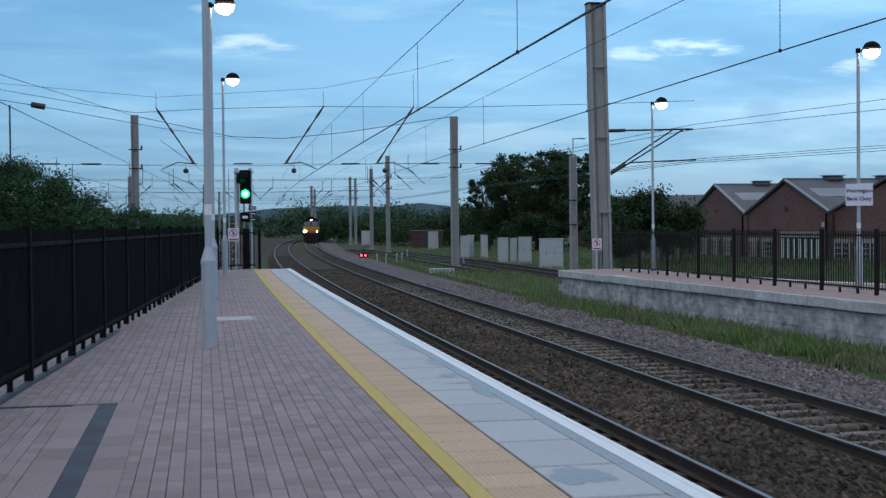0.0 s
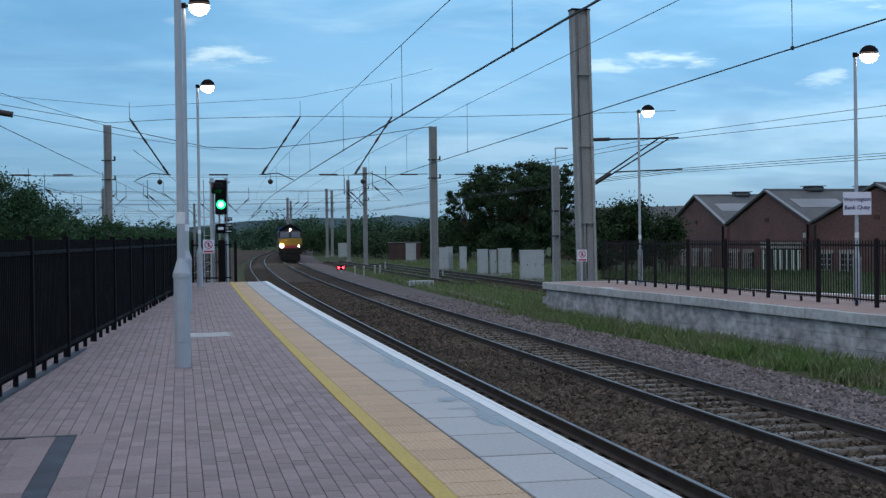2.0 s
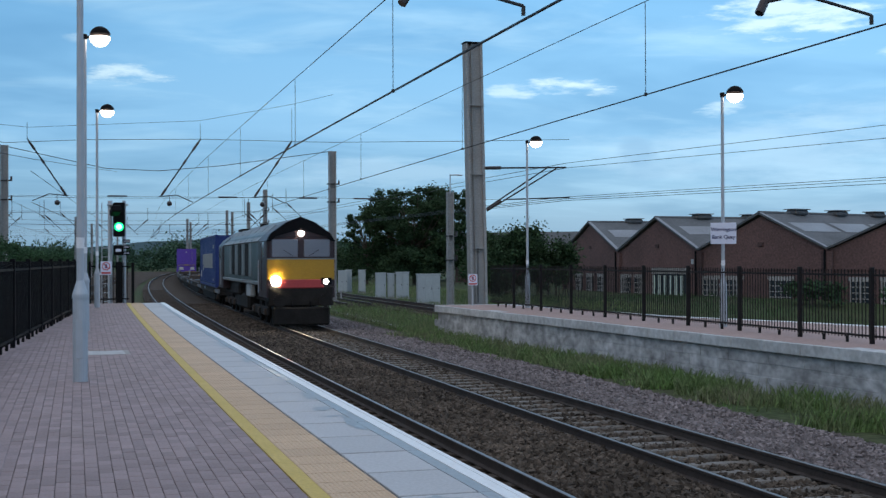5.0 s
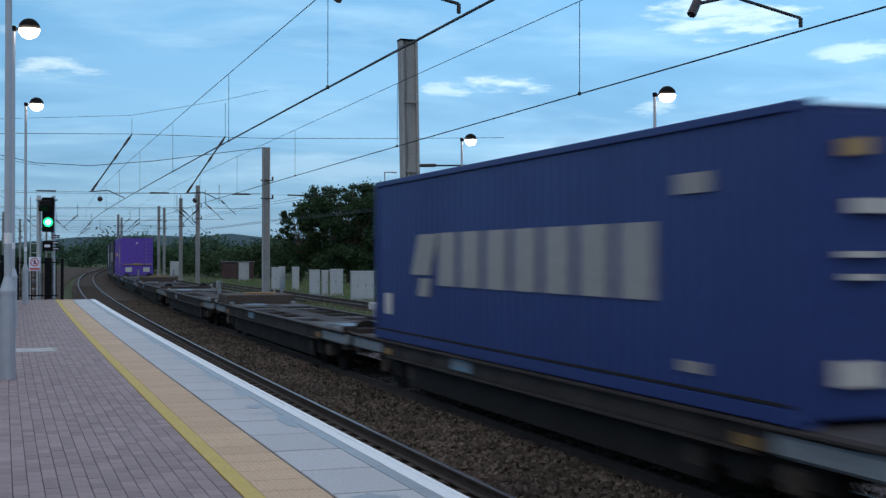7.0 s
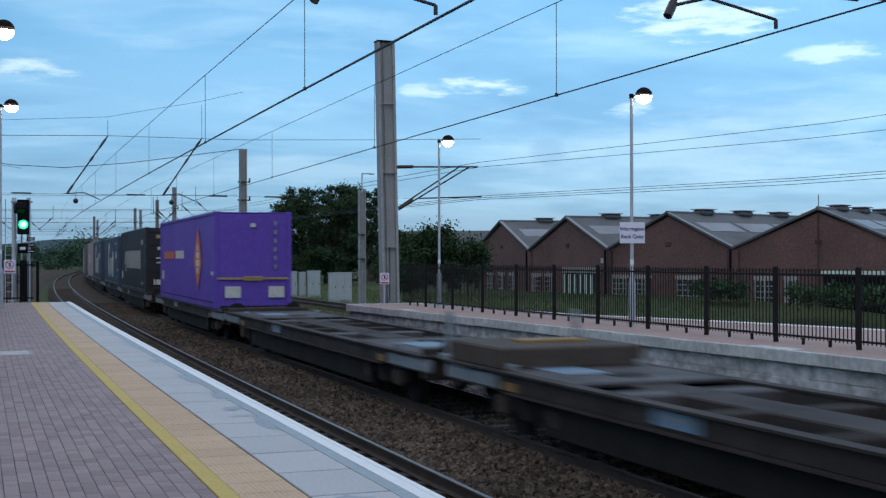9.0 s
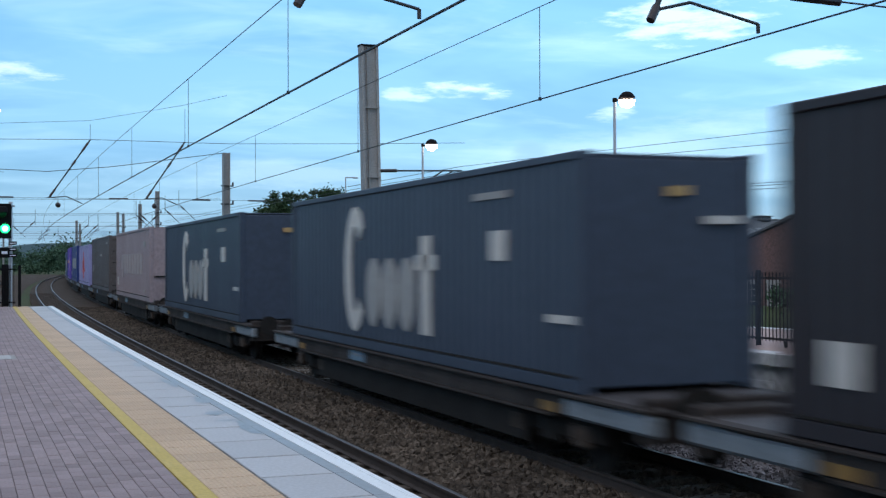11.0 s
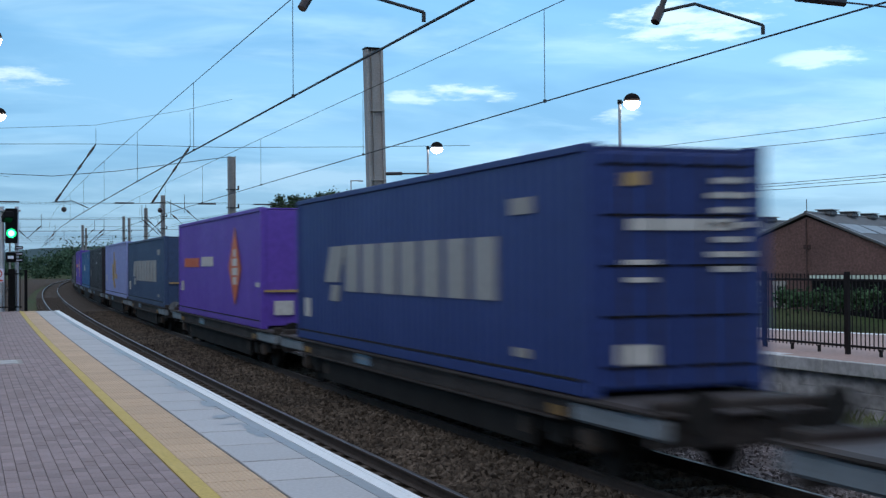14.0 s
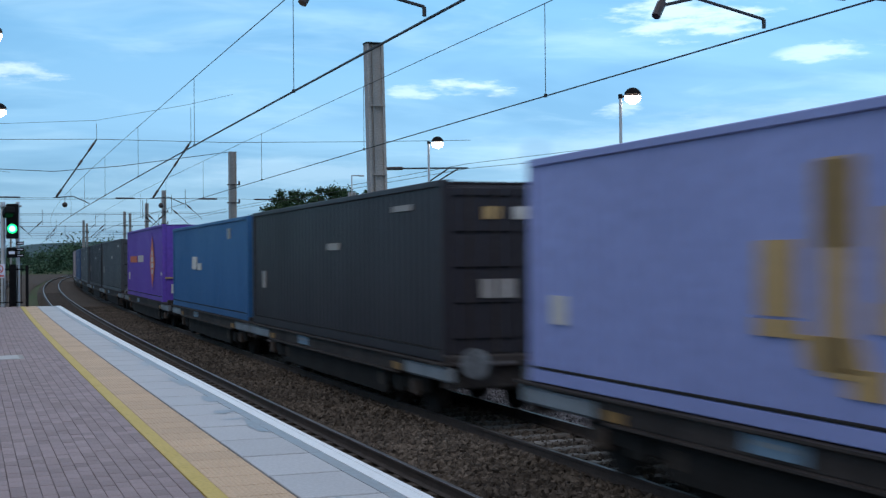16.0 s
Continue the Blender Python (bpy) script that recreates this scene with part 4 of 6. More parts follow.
        bmesh.ops.create_uvsphere(bm, u_segments=14, v_segments=9, radius=0.17, matrix=Matrix.Translation((xb + s * 0.7, 0, 5.2)))
        part("weight", bm, M["insul"], h, smooth=True)
        tubed("weight_hanger", (xb + s * 0.7, 0, 5.3), (xb + s * 0.7, 0, 5.68), 0.015, M["wire"], h, n=5)
    for xw in (-9, -6.5, 3, 10, 15.3, 19):
        q2 = tagged(empty("span_insulator", pose(xw, 83, 5.65)), "dark insulator string on a cross wire", "insulator", "span insulators")
        tubed("rod", (-0.6, 0, 0), (0.6, 0, 0), 0.05, M["insul"], q2, n=8)
    # farther cross spans, and the spans over the side lines
    t = tagged(empty("far_spans"), "distant overhead wires and cross spans", "overhead wire", "overhead wires")
    for y, z, x0, x1 in ((120, 7.6, -20, 24), (121, 6.2, -20, 24), (150, 7.4, -20, 26), (152, 6.0, -20, 26), (196, 7.8, -20, 30), (198, 6.2, -20, 30), (250, 8.6, -20, 34), (252, 7.0, -20, 34), (300, 8.8, -20, 38), (302, 7.4, -20, 38)):
        polyline("span_wire", [(x0 + (x1 - x0) * k / 12, y, z - 0.3 * math.sin(math.pi * k / 12)) for k in range(13)], 0.018, M["wire"], t)
    rng = random.Random(4)
    for i in range(44):
        y = rng.choice((120, 150, 196, 250, 300))
        x, z = rng.uniform(-14, 22), rng.uniform(5.4, 7.4)
        h = tagged(empty("span_fitting", pose(x, y, z)), "small distant registration fitting with a dark insulator", "insulator", "span fittings")
        s = rng.choice((-1, 1))
        tubed("arm", (0, 0, 0), (s * 1.6, 0, -1.5), 0.03, M["wire"], h, n=5)
        tubed("insulator", (s * 0.2, 0, -0.2), (s * 0.55, 0, -0.5), 0.075, M["insul"], h, n=6)
        tubed("dropper", (0, 0, -0.4), (0, 0, 1.3), 0.025, M["wire"], h, n=4)
    for x0, z0, x1, z1 in ((19.7, 5.3, 34, 6.28), (19.6, 4.1, 33, 4.68), (19.6, 4.02, 33, 4.58), (19.6, 3.95, 33, 4.39), (19.7, 5.5, 36, 7.4)):
        polyline("side_wire", [(x0, 48.4, z0), (x0 + (x1 - x0) * 0.5, 36, z0 + (z1 - z0) * 0.42 - 0.1), (x1, 24, z1)], 0.01, M["wire"], t)
        polyline("side_wire", [(x0, 48.4, z0), (20.3, 95, z0 + 0.3), (21, 135, z0 + 0.4)], 0.012, M["wire"], t)
    for x0, y0, x1, y1, z in ((-1.6, 60, 8, 220, 4.2), (-6.4, 60, 1.5, 220, 4.2), (-1.6, 60, 8, 220, 5.6), (-6.4, 40, 1.5, 220, 5.7)):
        polyline("side_wire", [(x0, y0, z), (x1, y1, z + 0.6)], 0.015, M["wire"], t)


wires()


# ------------------------------------------------------------ brick works
def works():
    """A row of brick gables set on a gentle curve beyond the side line."""
    base, depth = -3.2, 40.0
    mid = [(47.87, 124.25), (47.0, 109.95), (46.99, 96.23), (49.42, 84.73), (55.41, 73.46), (63.43, 63.79), (72.4, 54.93)]
    mid = [Vector((x, y, 0)) for x, y in mid]
    top, low = 4.86, 2.15
    joint = [(a + b) / 2 for a, b in zip(mid[:-1], mid[1:])]
    # openings of each bay: place along the wall, share of its width
    windows = {1: ((0.3, 0.10), (0.5, 0.10), (0.7, 0.10)), 2: ((0.10, 0.11), (0.28, 0.11)), 3: ((0.10, 0.12), (0.29, 0.12), (0.66, 0.17)), 4: ((0.19, 0.11), (0.34, 0.06))}
    for i in range(1, 6):
        t = tagged(empty("workshop_bay"), "red brick workshop bay with a grey pitched roof", "building", "workshop bays")
        a, b = joint[i - 1], joint[i]
        u = (b - a).normalized()
        W = (b - a).length
        back = Vector((-u.y, u.x, 0))
        if back.x < 0:
            back = -back

        def P(k, z, back_by=0.0):
            q = a.lerp(b, k) + back * back_by
            return (q.x, q.y, z)
        th = 0.4
        verts = [P(0, base), P(1, base), P(1, low), P(0.5, top - 0.15), P(0, low), P(0, base, th), P(1, base, th), P(1, low, th), P(0.5, top - 0.15, th), P(0, low, th)]
        faces = [(0, 1, 2, 3, 4), (9, 8, 7, 6, 5), (0, 5, 6, 1), (1, 6, 7, 2), (2, 7, 8, 3), (3, 8, 9, 4), (4, 9, 5, 0)]
        raw("wall", verts, faces, M["brick"], t)
        fl = -0.25
        for k0, z0, k1, z1 in ((0, low, 0.5, top), (0.5, top, 1, low)):
            verts = [P(k0, z0 + 0.03, fl), P(k1, z1 + 0.03, fl), P(k1, z1 + 0.03, depth), P(k0, z0 + 0.03, depth), P(k0, z0 + 0.16, fl), P(k1, z1 + 0.16, fl), P(k1, z1 + 0.16, depth), P(k0, z0 + 0.16, depth)]
            r = raw("roof", verts, [(3, 2, 1, 0), (4, 5, 6, 7), (0, 1, 5, 4), (1, 2, 6, 5), (2, 3, 7, 6), (3, 0, 4, 7)], M["slate"], t)
            for n in range(7):
                y0 = 0.9 + n * 5.0
                kk = [k0 + (k1 - k0) * (f if k0 > 0.3 else 1 - f) for f in (0.30, 0.56)]
                zz = [z0 + (z1 - z0) * (f if k0 > 0.3 else 1 - f) + 0.19 for f in (0.30, 0.56)]
                raw("rooflight", [P(kk[0], zz[0], y0), P(kk[1], zz[1], y0), P(kk[1], zz[1], y0 + 4.4), P(kk[0], zz[0], y0 + 4.4)], [(0, 1, 2, 3)], M["skylight"], r)
            for n in range(14):
                y0 = n * 2.8
                raw("roof_seam", [P(k0, z0 + 0.175, y0), P(k1, z1 + 0.175, y0), P(k1, z1 + 0.175, y0 + 0.1), P(k0, z0 + 0.175, y0 + 0.1)], [(0, 1, 2, 3)], M["slate"], r)
            # pale verge flashing down the gable
            e = [P(k0, z0 + 0.165, fl - 0.03), P(k1, z1 + 0.165, fl - 0.03), P(k1, z1 + 0.165, fl + 0.28), P(k0, z0 + 0.165, fl + 0.28)]
            raw("verge", e + [(x, y, z + 0.05) for x, y, z in e], [(4, 5, 6, 7), (0, 1, 5, 4), (1, 2, 6, 5), (2, 3, 7, 6), (3, 0, 4, 7)], M["skylight"], r)
        rot = back.to_track_quat("Y", "Z").to_matrix()
        for n in range(7):
            q = Vector(P(0.5, top + 0.24, 4.4 + n * 5.1))
            v = boxed("ridge_vent", q, (1.1, 1.5, 0.42), M["slate"], t, 0.12, rot=rot)
            boxed("vent_cap", q + Vector((0, 0, 0.24)), (1.3, 1.7, 0.07), M["skylight"], v, 0.02, rot=rot)
        tubed("ridge", P(0.5, top + 0.14, fl), P(0.5, top + 0.14, depth), 0.14, M["slate"], t, n=8)
        rot = u.to_track_quat("X", "Z").to_matrix()
        out = back * -0.03
        boxed("string_course", Vector(P(0.5, 0.75)) + out, (W * 0.995, 0.12, 0.16), M["brick"], t, rot=rot)
        boxed("vent_brick", Vector(P(0.5, 2.6)) + out, (0.5, 0.1, 0.3), M["oldbrick"], t, rot=rot)
        for x in (0.015, 0.985):
            boxed("pier", Vector(P(x, (base + low) / 2)) + out * 4, (0.45, 0.3, low - base - 0.2), M["oldbrick"] if i % 2 else M["brick"], t, rot=rot)
        for k, share in windows.get(i, ()):
            ww, zc, hh = share * W, -1.15, 2.1
            w = boxed("window", Vector(P(k, zc)) + out * 0.6, (ww, 0.2, hh), M["glassdark"], t, rot=rot)
            for j in range(5):
                boxed("glazing_bar", Vector(P(k, zc)) + out * 5 + u * (-ww / 2 + ww / 4 * j), (0.09, 0.05, hh), M["concrete"], w, rot=rot)
            for j in range(6):
                boxed("glazing_bar", Vector(P(k, zc - hh / 2 + hh / 5 * j)) + out * 5, (ww, 0.05, 0.07), M["concrete"], w, rot=rot)
            boxed("lintel", Vector(P(k, zc + hh / 2 + 0.16)) + out * 2, (ww + 0.35, 0.16, 0.26), M["concrete"], t, rot=rot)
            boxed("sill", Vector(P(k, zc - hh / 2 - 0.08)) + out * 3, (ww + 0.2, 0.2, 0.12), M["concrete"], t, rot=rot)
        if i == 2:
            dw = W * 0.40
            q = Vector(P(0.68, -1.2))
            dr = boxed("door", q + out, (dw, 0.25, 3.2), M["glassdark"], t, rot=rot)
            for j in range(7):
                boxed("door_bar", q + out * 6 + u * (-dw / 2 + dw / 6 * j), (0.3, 0.08, 2.7), M["paleframe"], dr, rot=rot)
            boxed("door_rail", q + out * 6 + Vector((0, 0, -1.3)), (dw, 0.09, 0.5), M["paleframe"], dr, rot=rot)
            boxed("lintel", q + out * 4 + Vector((0, 0, 1.72)), (dw * 1.12, 0.3, 0.5), M["concrete"], t, rot=rot)
            boxed("wall_light", Vector(P(0.95, 1.3)) + out * 5, (0.3, 0.3, 0.4), M["cabinet"], t, rot=rot)
        if i == 4:
            q = Vector(P(0.75, -1.2))
            boxed("opening", q + out, (W * 0.44, 0.2, 3.2), M["black"], t, rot=rot)
            boxed("lintel", q + out * 4 + Vector((0, 0, 1.65)), (W * 0.46, 0.3, 0.3), M["paleframe"], t, rot=rot)
            tubed("aerial", P(0.5, top), P(0.5, top + 1.1), 0.03, M["wire"], t, n=5)
            tubed("downpipe", Vector(P(0.5, base)) + out * 3, Vector(P(0.5, top - 0.3)) + out * 3, 0.05, M["oldbrick"], t, n=8)
        tubed("downpipe", Vector(P(0.995, base)) + out * 12, Vector(P(0.995, low)) + out * 12, 0.08, M["black"], t, n=8)
    t = tagged(empty("workshop_bay"), "distant grey pitched shed roof behind trees", "building", "workshop bays")
    raw("roof", [(44, 158, 2.3), (66, 140, 2.3), (66, 144, 5.0), (44, 162, 5.0), (68, 168, 2.0), (48, 183, 2.0)], [(0, 1, 2, 3), (3, 2, 4, 5)], M["slate"], t)
    boxed("wall", (56, 158, 0), (12, 8, 4.2), M["brick"], t, rot=Euler((0, 0, radians(-38))).to_matrix())


works()


# ------------------------------------------------------------ lineside cabinets
def cabinet(x, y, w, d, h, doors, z=-1.4):
    t = tagged(empty("lineside_cabinet", pose(x, y, z, 0, 0, -10)), "pale grey steel lineside equipment cabinet on a plinth", "equipment cabinet", "lineside cabinets")
    boxed("plinth", (0, 0, 0.08), (w + 0.1, d + 0.1, 0.16), M["concrete"], t)
    boxed("body", (0, 0, 0.16 + h / 2), (w, d, h), M["cabinet"], t, 0.02)
    boxed("roof", (0, 0, 0.19 + h), (w + 0.08, d + 0.08, 0.06), M["cabinet"], t, 0.02)
    for i in range(doors):
        dw = w / doors
        x0 = -w / 2 + dw * (i + 0.5)
        dr = boxed("door", (x0, -d / 2 - 0.012, 0.16 + h / 2), (dw - 0.05, 0.03, h - 0.12), M["cabinet"], t, 0.008)
        boxed("handle", (x0 + dw * 0.33, -d / 2 - 0.04, 0.16 + h * 0.5), (0.03, 0.03, 0.16), M["black"], dr)


for row in ((22.75, 80, 1.5, 0.7, 1.78, 3), (22.45, 92, 0.75, 0.6, 1.75, 1), (23.25, 92, 0.5, 0.6, 1.7, 1), (24.0, 91.5, 0.95, 0.6, 1.8, 2), (24.45, 107, 0.6, 0.6, 1.85, 1), (22.75, 107, 0.8, 0.6, 1.8, 2), (23.5, 108, 0.5, 0.6, 1.85, 1), (27.6, 148, 1.2, 0.8, 2.0, 1), (25.2, 190, 1.5, 0.9, 2.0, 1)):
    cabinet(*row)


def lineside_bits():
    t = tagged(empty("point_machine", pose(14.6, 75.6, -1.42, 0, 0, -8)), "pale ribbed lineside box beside the track", "trackside box")
    boxed("body", (0, 0, 0.18), (1.5, 0.5, 0.32), M["cabinet"], t, 0.03)
    for i in range(6):
        boxed("rib", (-0.6 + 0.24 * i, -0.27, 0.18), (0.08, 0.05, 0.28), M["palesteel"], t)
    for x, y in ((13.8, 98), (14.5, 98), (15.5, 99), (16.0, 99.5), (18.5, 112), (19.0, 90)):
        b = tagged(empty("marker_post", pose(x, y, -1.45)), "short grey lineside marker post", "post", "marker posts")
        tubed("stake", (0, 0, 0), (0, 0, 0.75), 0.06, M["concrete"], b, n=8)
        boxed("cap", (0, 0, 0.75), (0.16, 0.1, 0.12), M["cabinet"], b, 0.02)
    r = tagged(empty("cable_trough"), "concrete cable trough lids along the track", "cable trough")
    for i in range(34):
        p = at(10.4 + 0.01 * i, 50 + i * 1.5, -1.43)
        ob = boxed("lid", (p.x, p.y, p.z), (0.35, 1.46, 0.1), M["concrete"], r, 0.01)


lineside_bits()


def relay_hut():
    t = tagged(empty("relay_hut", pose(30.5, 168, -1.45, 0, 0, -10)), "low dark red-brown lineside hut", "hut")
    boxed("wall", (0, 0, 1.1), (4.2, 3.0, 2.2), M["oldbrick"], t)
    boxed("roof", (0, 0, 2.28), (4.5, 3.3, 0.16), M["slate"], t, 0.03)
    boxed("door", (0.8, -1.52, 0.95), (0.9, 0.06, 1.9), M["black"], t)


relay_hut()


def hanging_insulator():
    t = tagged(empty("span_insulator"), "dark bulb insulator hanging on a stay wire", "insulator", "span insulators")
    polyline("wire", [(-9, 45, 6.25), (-6.3, 45, 5.9), (-5.2, 45, 5.73), (-1.5, 58, 6.0), (3, 83, 7.2)], 0.012, M["wire"], t)
    tubed("bulb", (-5.45, 45, 5.78), (-5.0, 45, 5.7), 0.1, M["insul"], t)
    tubed("post", (-6.15, 45, 3.6), (-6.15, 45, 5.75), 0.03, M["wire"], t, n=6)


hanging_insulator()


# ------------------------------------------------------------ plants
def blades(name, count, place, hmin, hmax, material, label):
    rng = np.random.default_rng(11)
    verts, faces = [], []
    for i in range(count):
        x, y, z = place(rng)
        h = rng.uniform(hmin, hmax)
        a = rng.uniform(0, 6.28)
        w = 0.012 + 0.018 * rng.random()
        lean = rng.normal(0, 0.28, 2) * h
        c, s = math.cos(a) * w, math.sin(a) * w
        k = len(verts)
        verts += [(x - c, y - s, z), (x + c, y + s, z), (x + lean[0] * 0.5, y + lean[1] * 0.5, z + h * 0.65), (x + lean[0], y + lean[1], z + h)]
        faces += [(k, k + 1, k + 2), (k + 1, k + 3, k + 2)]
    tagged(raw(name, verts, faces, material), label, "grass", kind="stuff")


def by_wall(rng):
    while True:
        y = 11 + 36.5 * rng.random() ** 1.25
        k = rng.random() ** 0.8
        # tufts with bare ballast between them, thickest near the wall
        if noise.noise((k * 2.2, y * 0.55, 3.0)) + 0.5 * noise.noise((k * 5.0, y * 1.9, 8.0)) > -0.32 + 0.5 * k - 0.25 * rng.random():
            break
    xw = 14.98 - (y - 20.7) * 0.0407
    x = xw - 0.05 - k * (2.0 + 0.5 * math.sin(y * 1.7) + 0.35 * math.sin(y * 4.3))
    return x, y, -1.47


def verge(rng):
    y = 46 + 75 * rng.random() ** 1.3
    return at(9.8, y).x + rng.random() ** 1.3 * (3.2 + 0.02 * y), y, -1.47


blades("verge_grass", 21000, by_wall, 0.05, 0.46, M["grass"], "long green grass along the foot of the island wall")
blades("verge_grass", 16000, verge, 0.10, 0.42, M["grass"], "patchy rough grass between the lines")
blades("verge_grass", 14000, lambda r: (21 + 14 * r.random(), 66 + 90 * r.random(), -1.47), 0.1, 0.5, M["grass"], "rough grass round the lineside cabinets")
blades("verge_grass", 14000, lambda r: (lambda y: (26 + 22 * r.random(), y, gz(40, y)))(30 + 60 * r.random()), 0.12, 0.5, M["weeds"], "tall weeds before the brick works")


def leaves(clumps, per, size, seed, squash=0.75):
    rng = np.random.default_rng(seed)
    verts, faces = [], []
    for cx, cy, cz, r in clumps:
        n = int(per * r * r)
        d = rng.normal(size=(n, 3))
        d /= np.linalg.norm(d, axis=1)[:, None]
        rad = r * np.abs(rng.normal(0, 0.62, n)).clip(0, 1.7)
        c = d * rad[:, None] * (1, 1, squash) + (cx, cy, cz)
        a = rng.normal(size=(n, 3)); a /= np.linalg.norm(a, axis=1)[:, None]
        b = np.cross(a, rng.normal(size=(n, 3))); b /= np.linalg.norm(b, axis=1)[:, None]
        s = size * (0.6 + 0.8 * rng.random(n))[:, None]
        k = len(verts)
        quad = np.stack([c - a * s, c + b * s * 0.55, c + a * s, c - b * s * 0.55], 1).reshape(-1, 3)
        verts += quad.tolist()
        faces += [(k + 4 * i, k + 4 * i + 1, k + 4 * i + 2, k + 4 * i + 3) for i in range(n)]
    return verts, faces


def tree(name, x, y, z, h, w, nclump, label, material, per, size, seed, low=0.2, category="tree"):
    rng = random.Random(seed)
    t = tagged(empty(name, pose(x, y, z)), label, category, "trees")
    bm = B()
    tube(bm, (0, 0, -0.2), (0.1, 0, h * 0.45), h * 0.028, h * 0.017, 10)
    cl = []
    for i in range(nclump):
        a, k = rng.uniform(0, 6.28), rng.random()
        zz = h * (low + (0.93 - low) * k)
        env = math.sin(math.pi * min(1, (0.22 + 0.78 * (1 - k)) ** 0.8)) ** 0.6 if k > 0.25 else 0.75 + k
        rr = w * 0.5 * min(1, env) * rng.uniform(0.35, 0.95)
        cr = w * rng.uniform(0.032, 0.078)
        p = (rr * math.cos(a), rr * math.sin(a), zz)
        cl.append((*p, cr))
        if i % 3 == 0:
            tube(bm, (0.05, 0, h * rng.uniform(0.2, 0.45)), p, h * 0.009, h * 0.003, 6)
    part("trunk", bm, M["bark"], t, "grey bark trunk and limbs")
    v, f = leaves(cl, per, size, seed)
    raw("crown", v, f, material, t)
    return t


tree("birch_tree", 38.2, 140, -1.4, 11.6, 12.5, 270, "large dark broadleaf tree with drooping crown", M["leaf"], 800, 0.13, 21, 0.12)
tree("birch_tree", 43.0, 141, -1.4, 11.9, 7.0, 190, "large dark broadleaf tree with drooping crown", M["leaf"], 1200, 0.12, 22, 0.2)
tree("birch_tree", 33.0, 142, -1.4, 8.6, 6.0, 150, "dark broadleaf tree beside the railway", M["leaf"], 1500, 0.13, 23, 0.1)


def thicket(name, clumps, label, material, per, size, seed, category="bush"):
    t = tagged(empty(name), label, category, "bushes")
    for cx, cy, cz, r in clumps[::7]:
        tubed("stem", (cx, cy, -1.6), (cx, cy, cz), 0.06, M["bark"], t, r1=0.02, n=6)
    v, f = leaves(clumps, per, size, seed, 0.85)
    raw("foliage", v, f, material, t)


def mound(x0, x1, y0, y1, top, n, rmin, rmax, seed):
    rng = random.Random(seed)
    out = []
    for i in range(n):
        x, y = rng.uniform(x0, x1), rng.uniform(y0, y1)
        r = rng.uniform(rmin, rmax)
        k = (x - (x0 + x1) / 2) / ((x1 - x0) / 2)
        h = top * (1 - 0.55 * abs(k) ** 2.2) - r * 0.6
        out.append((x, y, -1.2 + (h + 1.2) * rng.random() ** 0.45, r))
    return out


thicket("elder_bush", mound(30.8, 38.4, 92, 99, 4.3, 120, 0.6, 1.1, 1), "dense dark green bush behind the island platform", M["leaf"], 560, 0.11, 31)
thicket("elder_bush", mound(-14, -4.0, 56, 66, 4.9, 230, 0.5, 1.0, 2), "dense green bush behind the platform fence", M["leaf2"], 900, 0.06, 32)
thicket("elder_bush", mound(-8, 0.4, 64, 74, 2.8, 170, 0.4, 0.8, 3), "low green bush behind the platform fence", M["leaf2"], 900, 0.06, 33)
thicket("elder_bush", mound(-24, -7, 70, 90, 4.6, 110, 0.9, 1.6, 4), "green scrub beyond the outer tracks", M["leaf2"], 420, 0.09, 34)
thicket("bramble_bush", mound(47.5, 50.5, 74, 77, -0.1, 30, 0.4, 0.8, 5), "green shrub growing against the brick works", M["leaf2"], 330, 0.14, 35)
thicket("bramble_bush", mound(48.5, 54.5, 64, 68, -0.3, 40, 0.4, 0.8, 6), "low weeds before the brick works", M["leaf2"], 330, 0.14, 36)
thicket("elder_bush", mound(28, 50, 170, 200, 3.4, 90, 1.2, 2.0, 7), "trackside scrub behind the cabinets", M["leaf"], 300, 0.16, 37)
thicket("elder_bush", mound(20, 34, 215, 250, 3.6, 70, 1.2, 2.0, 8), "trackside scrub in the distance", M["leaf2"], 300, 0.16, 38)


thicket("elder_bush", mound(-40, -5, 110, 140, 4.4, 170, 1.0, 1.8, 11), "green scrub beyond the yard", M["leaf2"], 260, 0.13, 41)
thicket("elder_bush", mound(-20, 6, 250, 300, 3.6, 110, 1.2, 2.2, 12), "trackside scrub in the distance", M["leaf2"], 260, 0.18, 42)


def far_woods():
    rng = random.Random(9)
    cl = []
    for i in range(760):
        y = rng.uniform(330, 520)
        x = rng.uniform(-0.55, 1.15) * y
        r = rng.uniform(2.5, 5)
        cl.append((x, y, rng.uniform(-1, 4.6 + 1.5 * math.sin(x * 0.03)), r))
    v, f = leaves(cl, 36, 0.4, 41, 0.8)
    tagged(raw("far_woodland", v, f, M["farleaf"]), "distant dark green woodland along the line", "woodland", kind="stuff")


far_woods()


def hills():
    for dist, top, seed in ((1500, 26, 0.0), (2300, 46, 5.0)):
        v, f = [], []
        n = 90
        for i in range(n + 1):
            a = radians(-60 + 150 * i / n)
            h = top * (0.62 + 0.5 * noise.noise((i * 0.11 + seed, seed, 0)) + 0.16 * noise.noise((i * 0.7, seed, 3)))
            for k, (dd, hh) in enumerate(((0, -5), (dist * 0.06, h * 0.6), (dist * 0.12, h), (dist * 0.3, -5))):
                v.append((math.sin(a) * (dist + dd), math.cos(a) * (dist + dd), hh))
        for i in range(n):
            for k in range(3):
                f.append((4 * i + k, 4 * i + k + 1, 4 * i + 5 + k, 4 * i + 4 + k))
        # haze over these ridges is painted into the hill colour
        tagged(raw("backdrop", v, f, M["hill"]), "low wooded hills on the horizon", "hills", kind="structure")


hills()


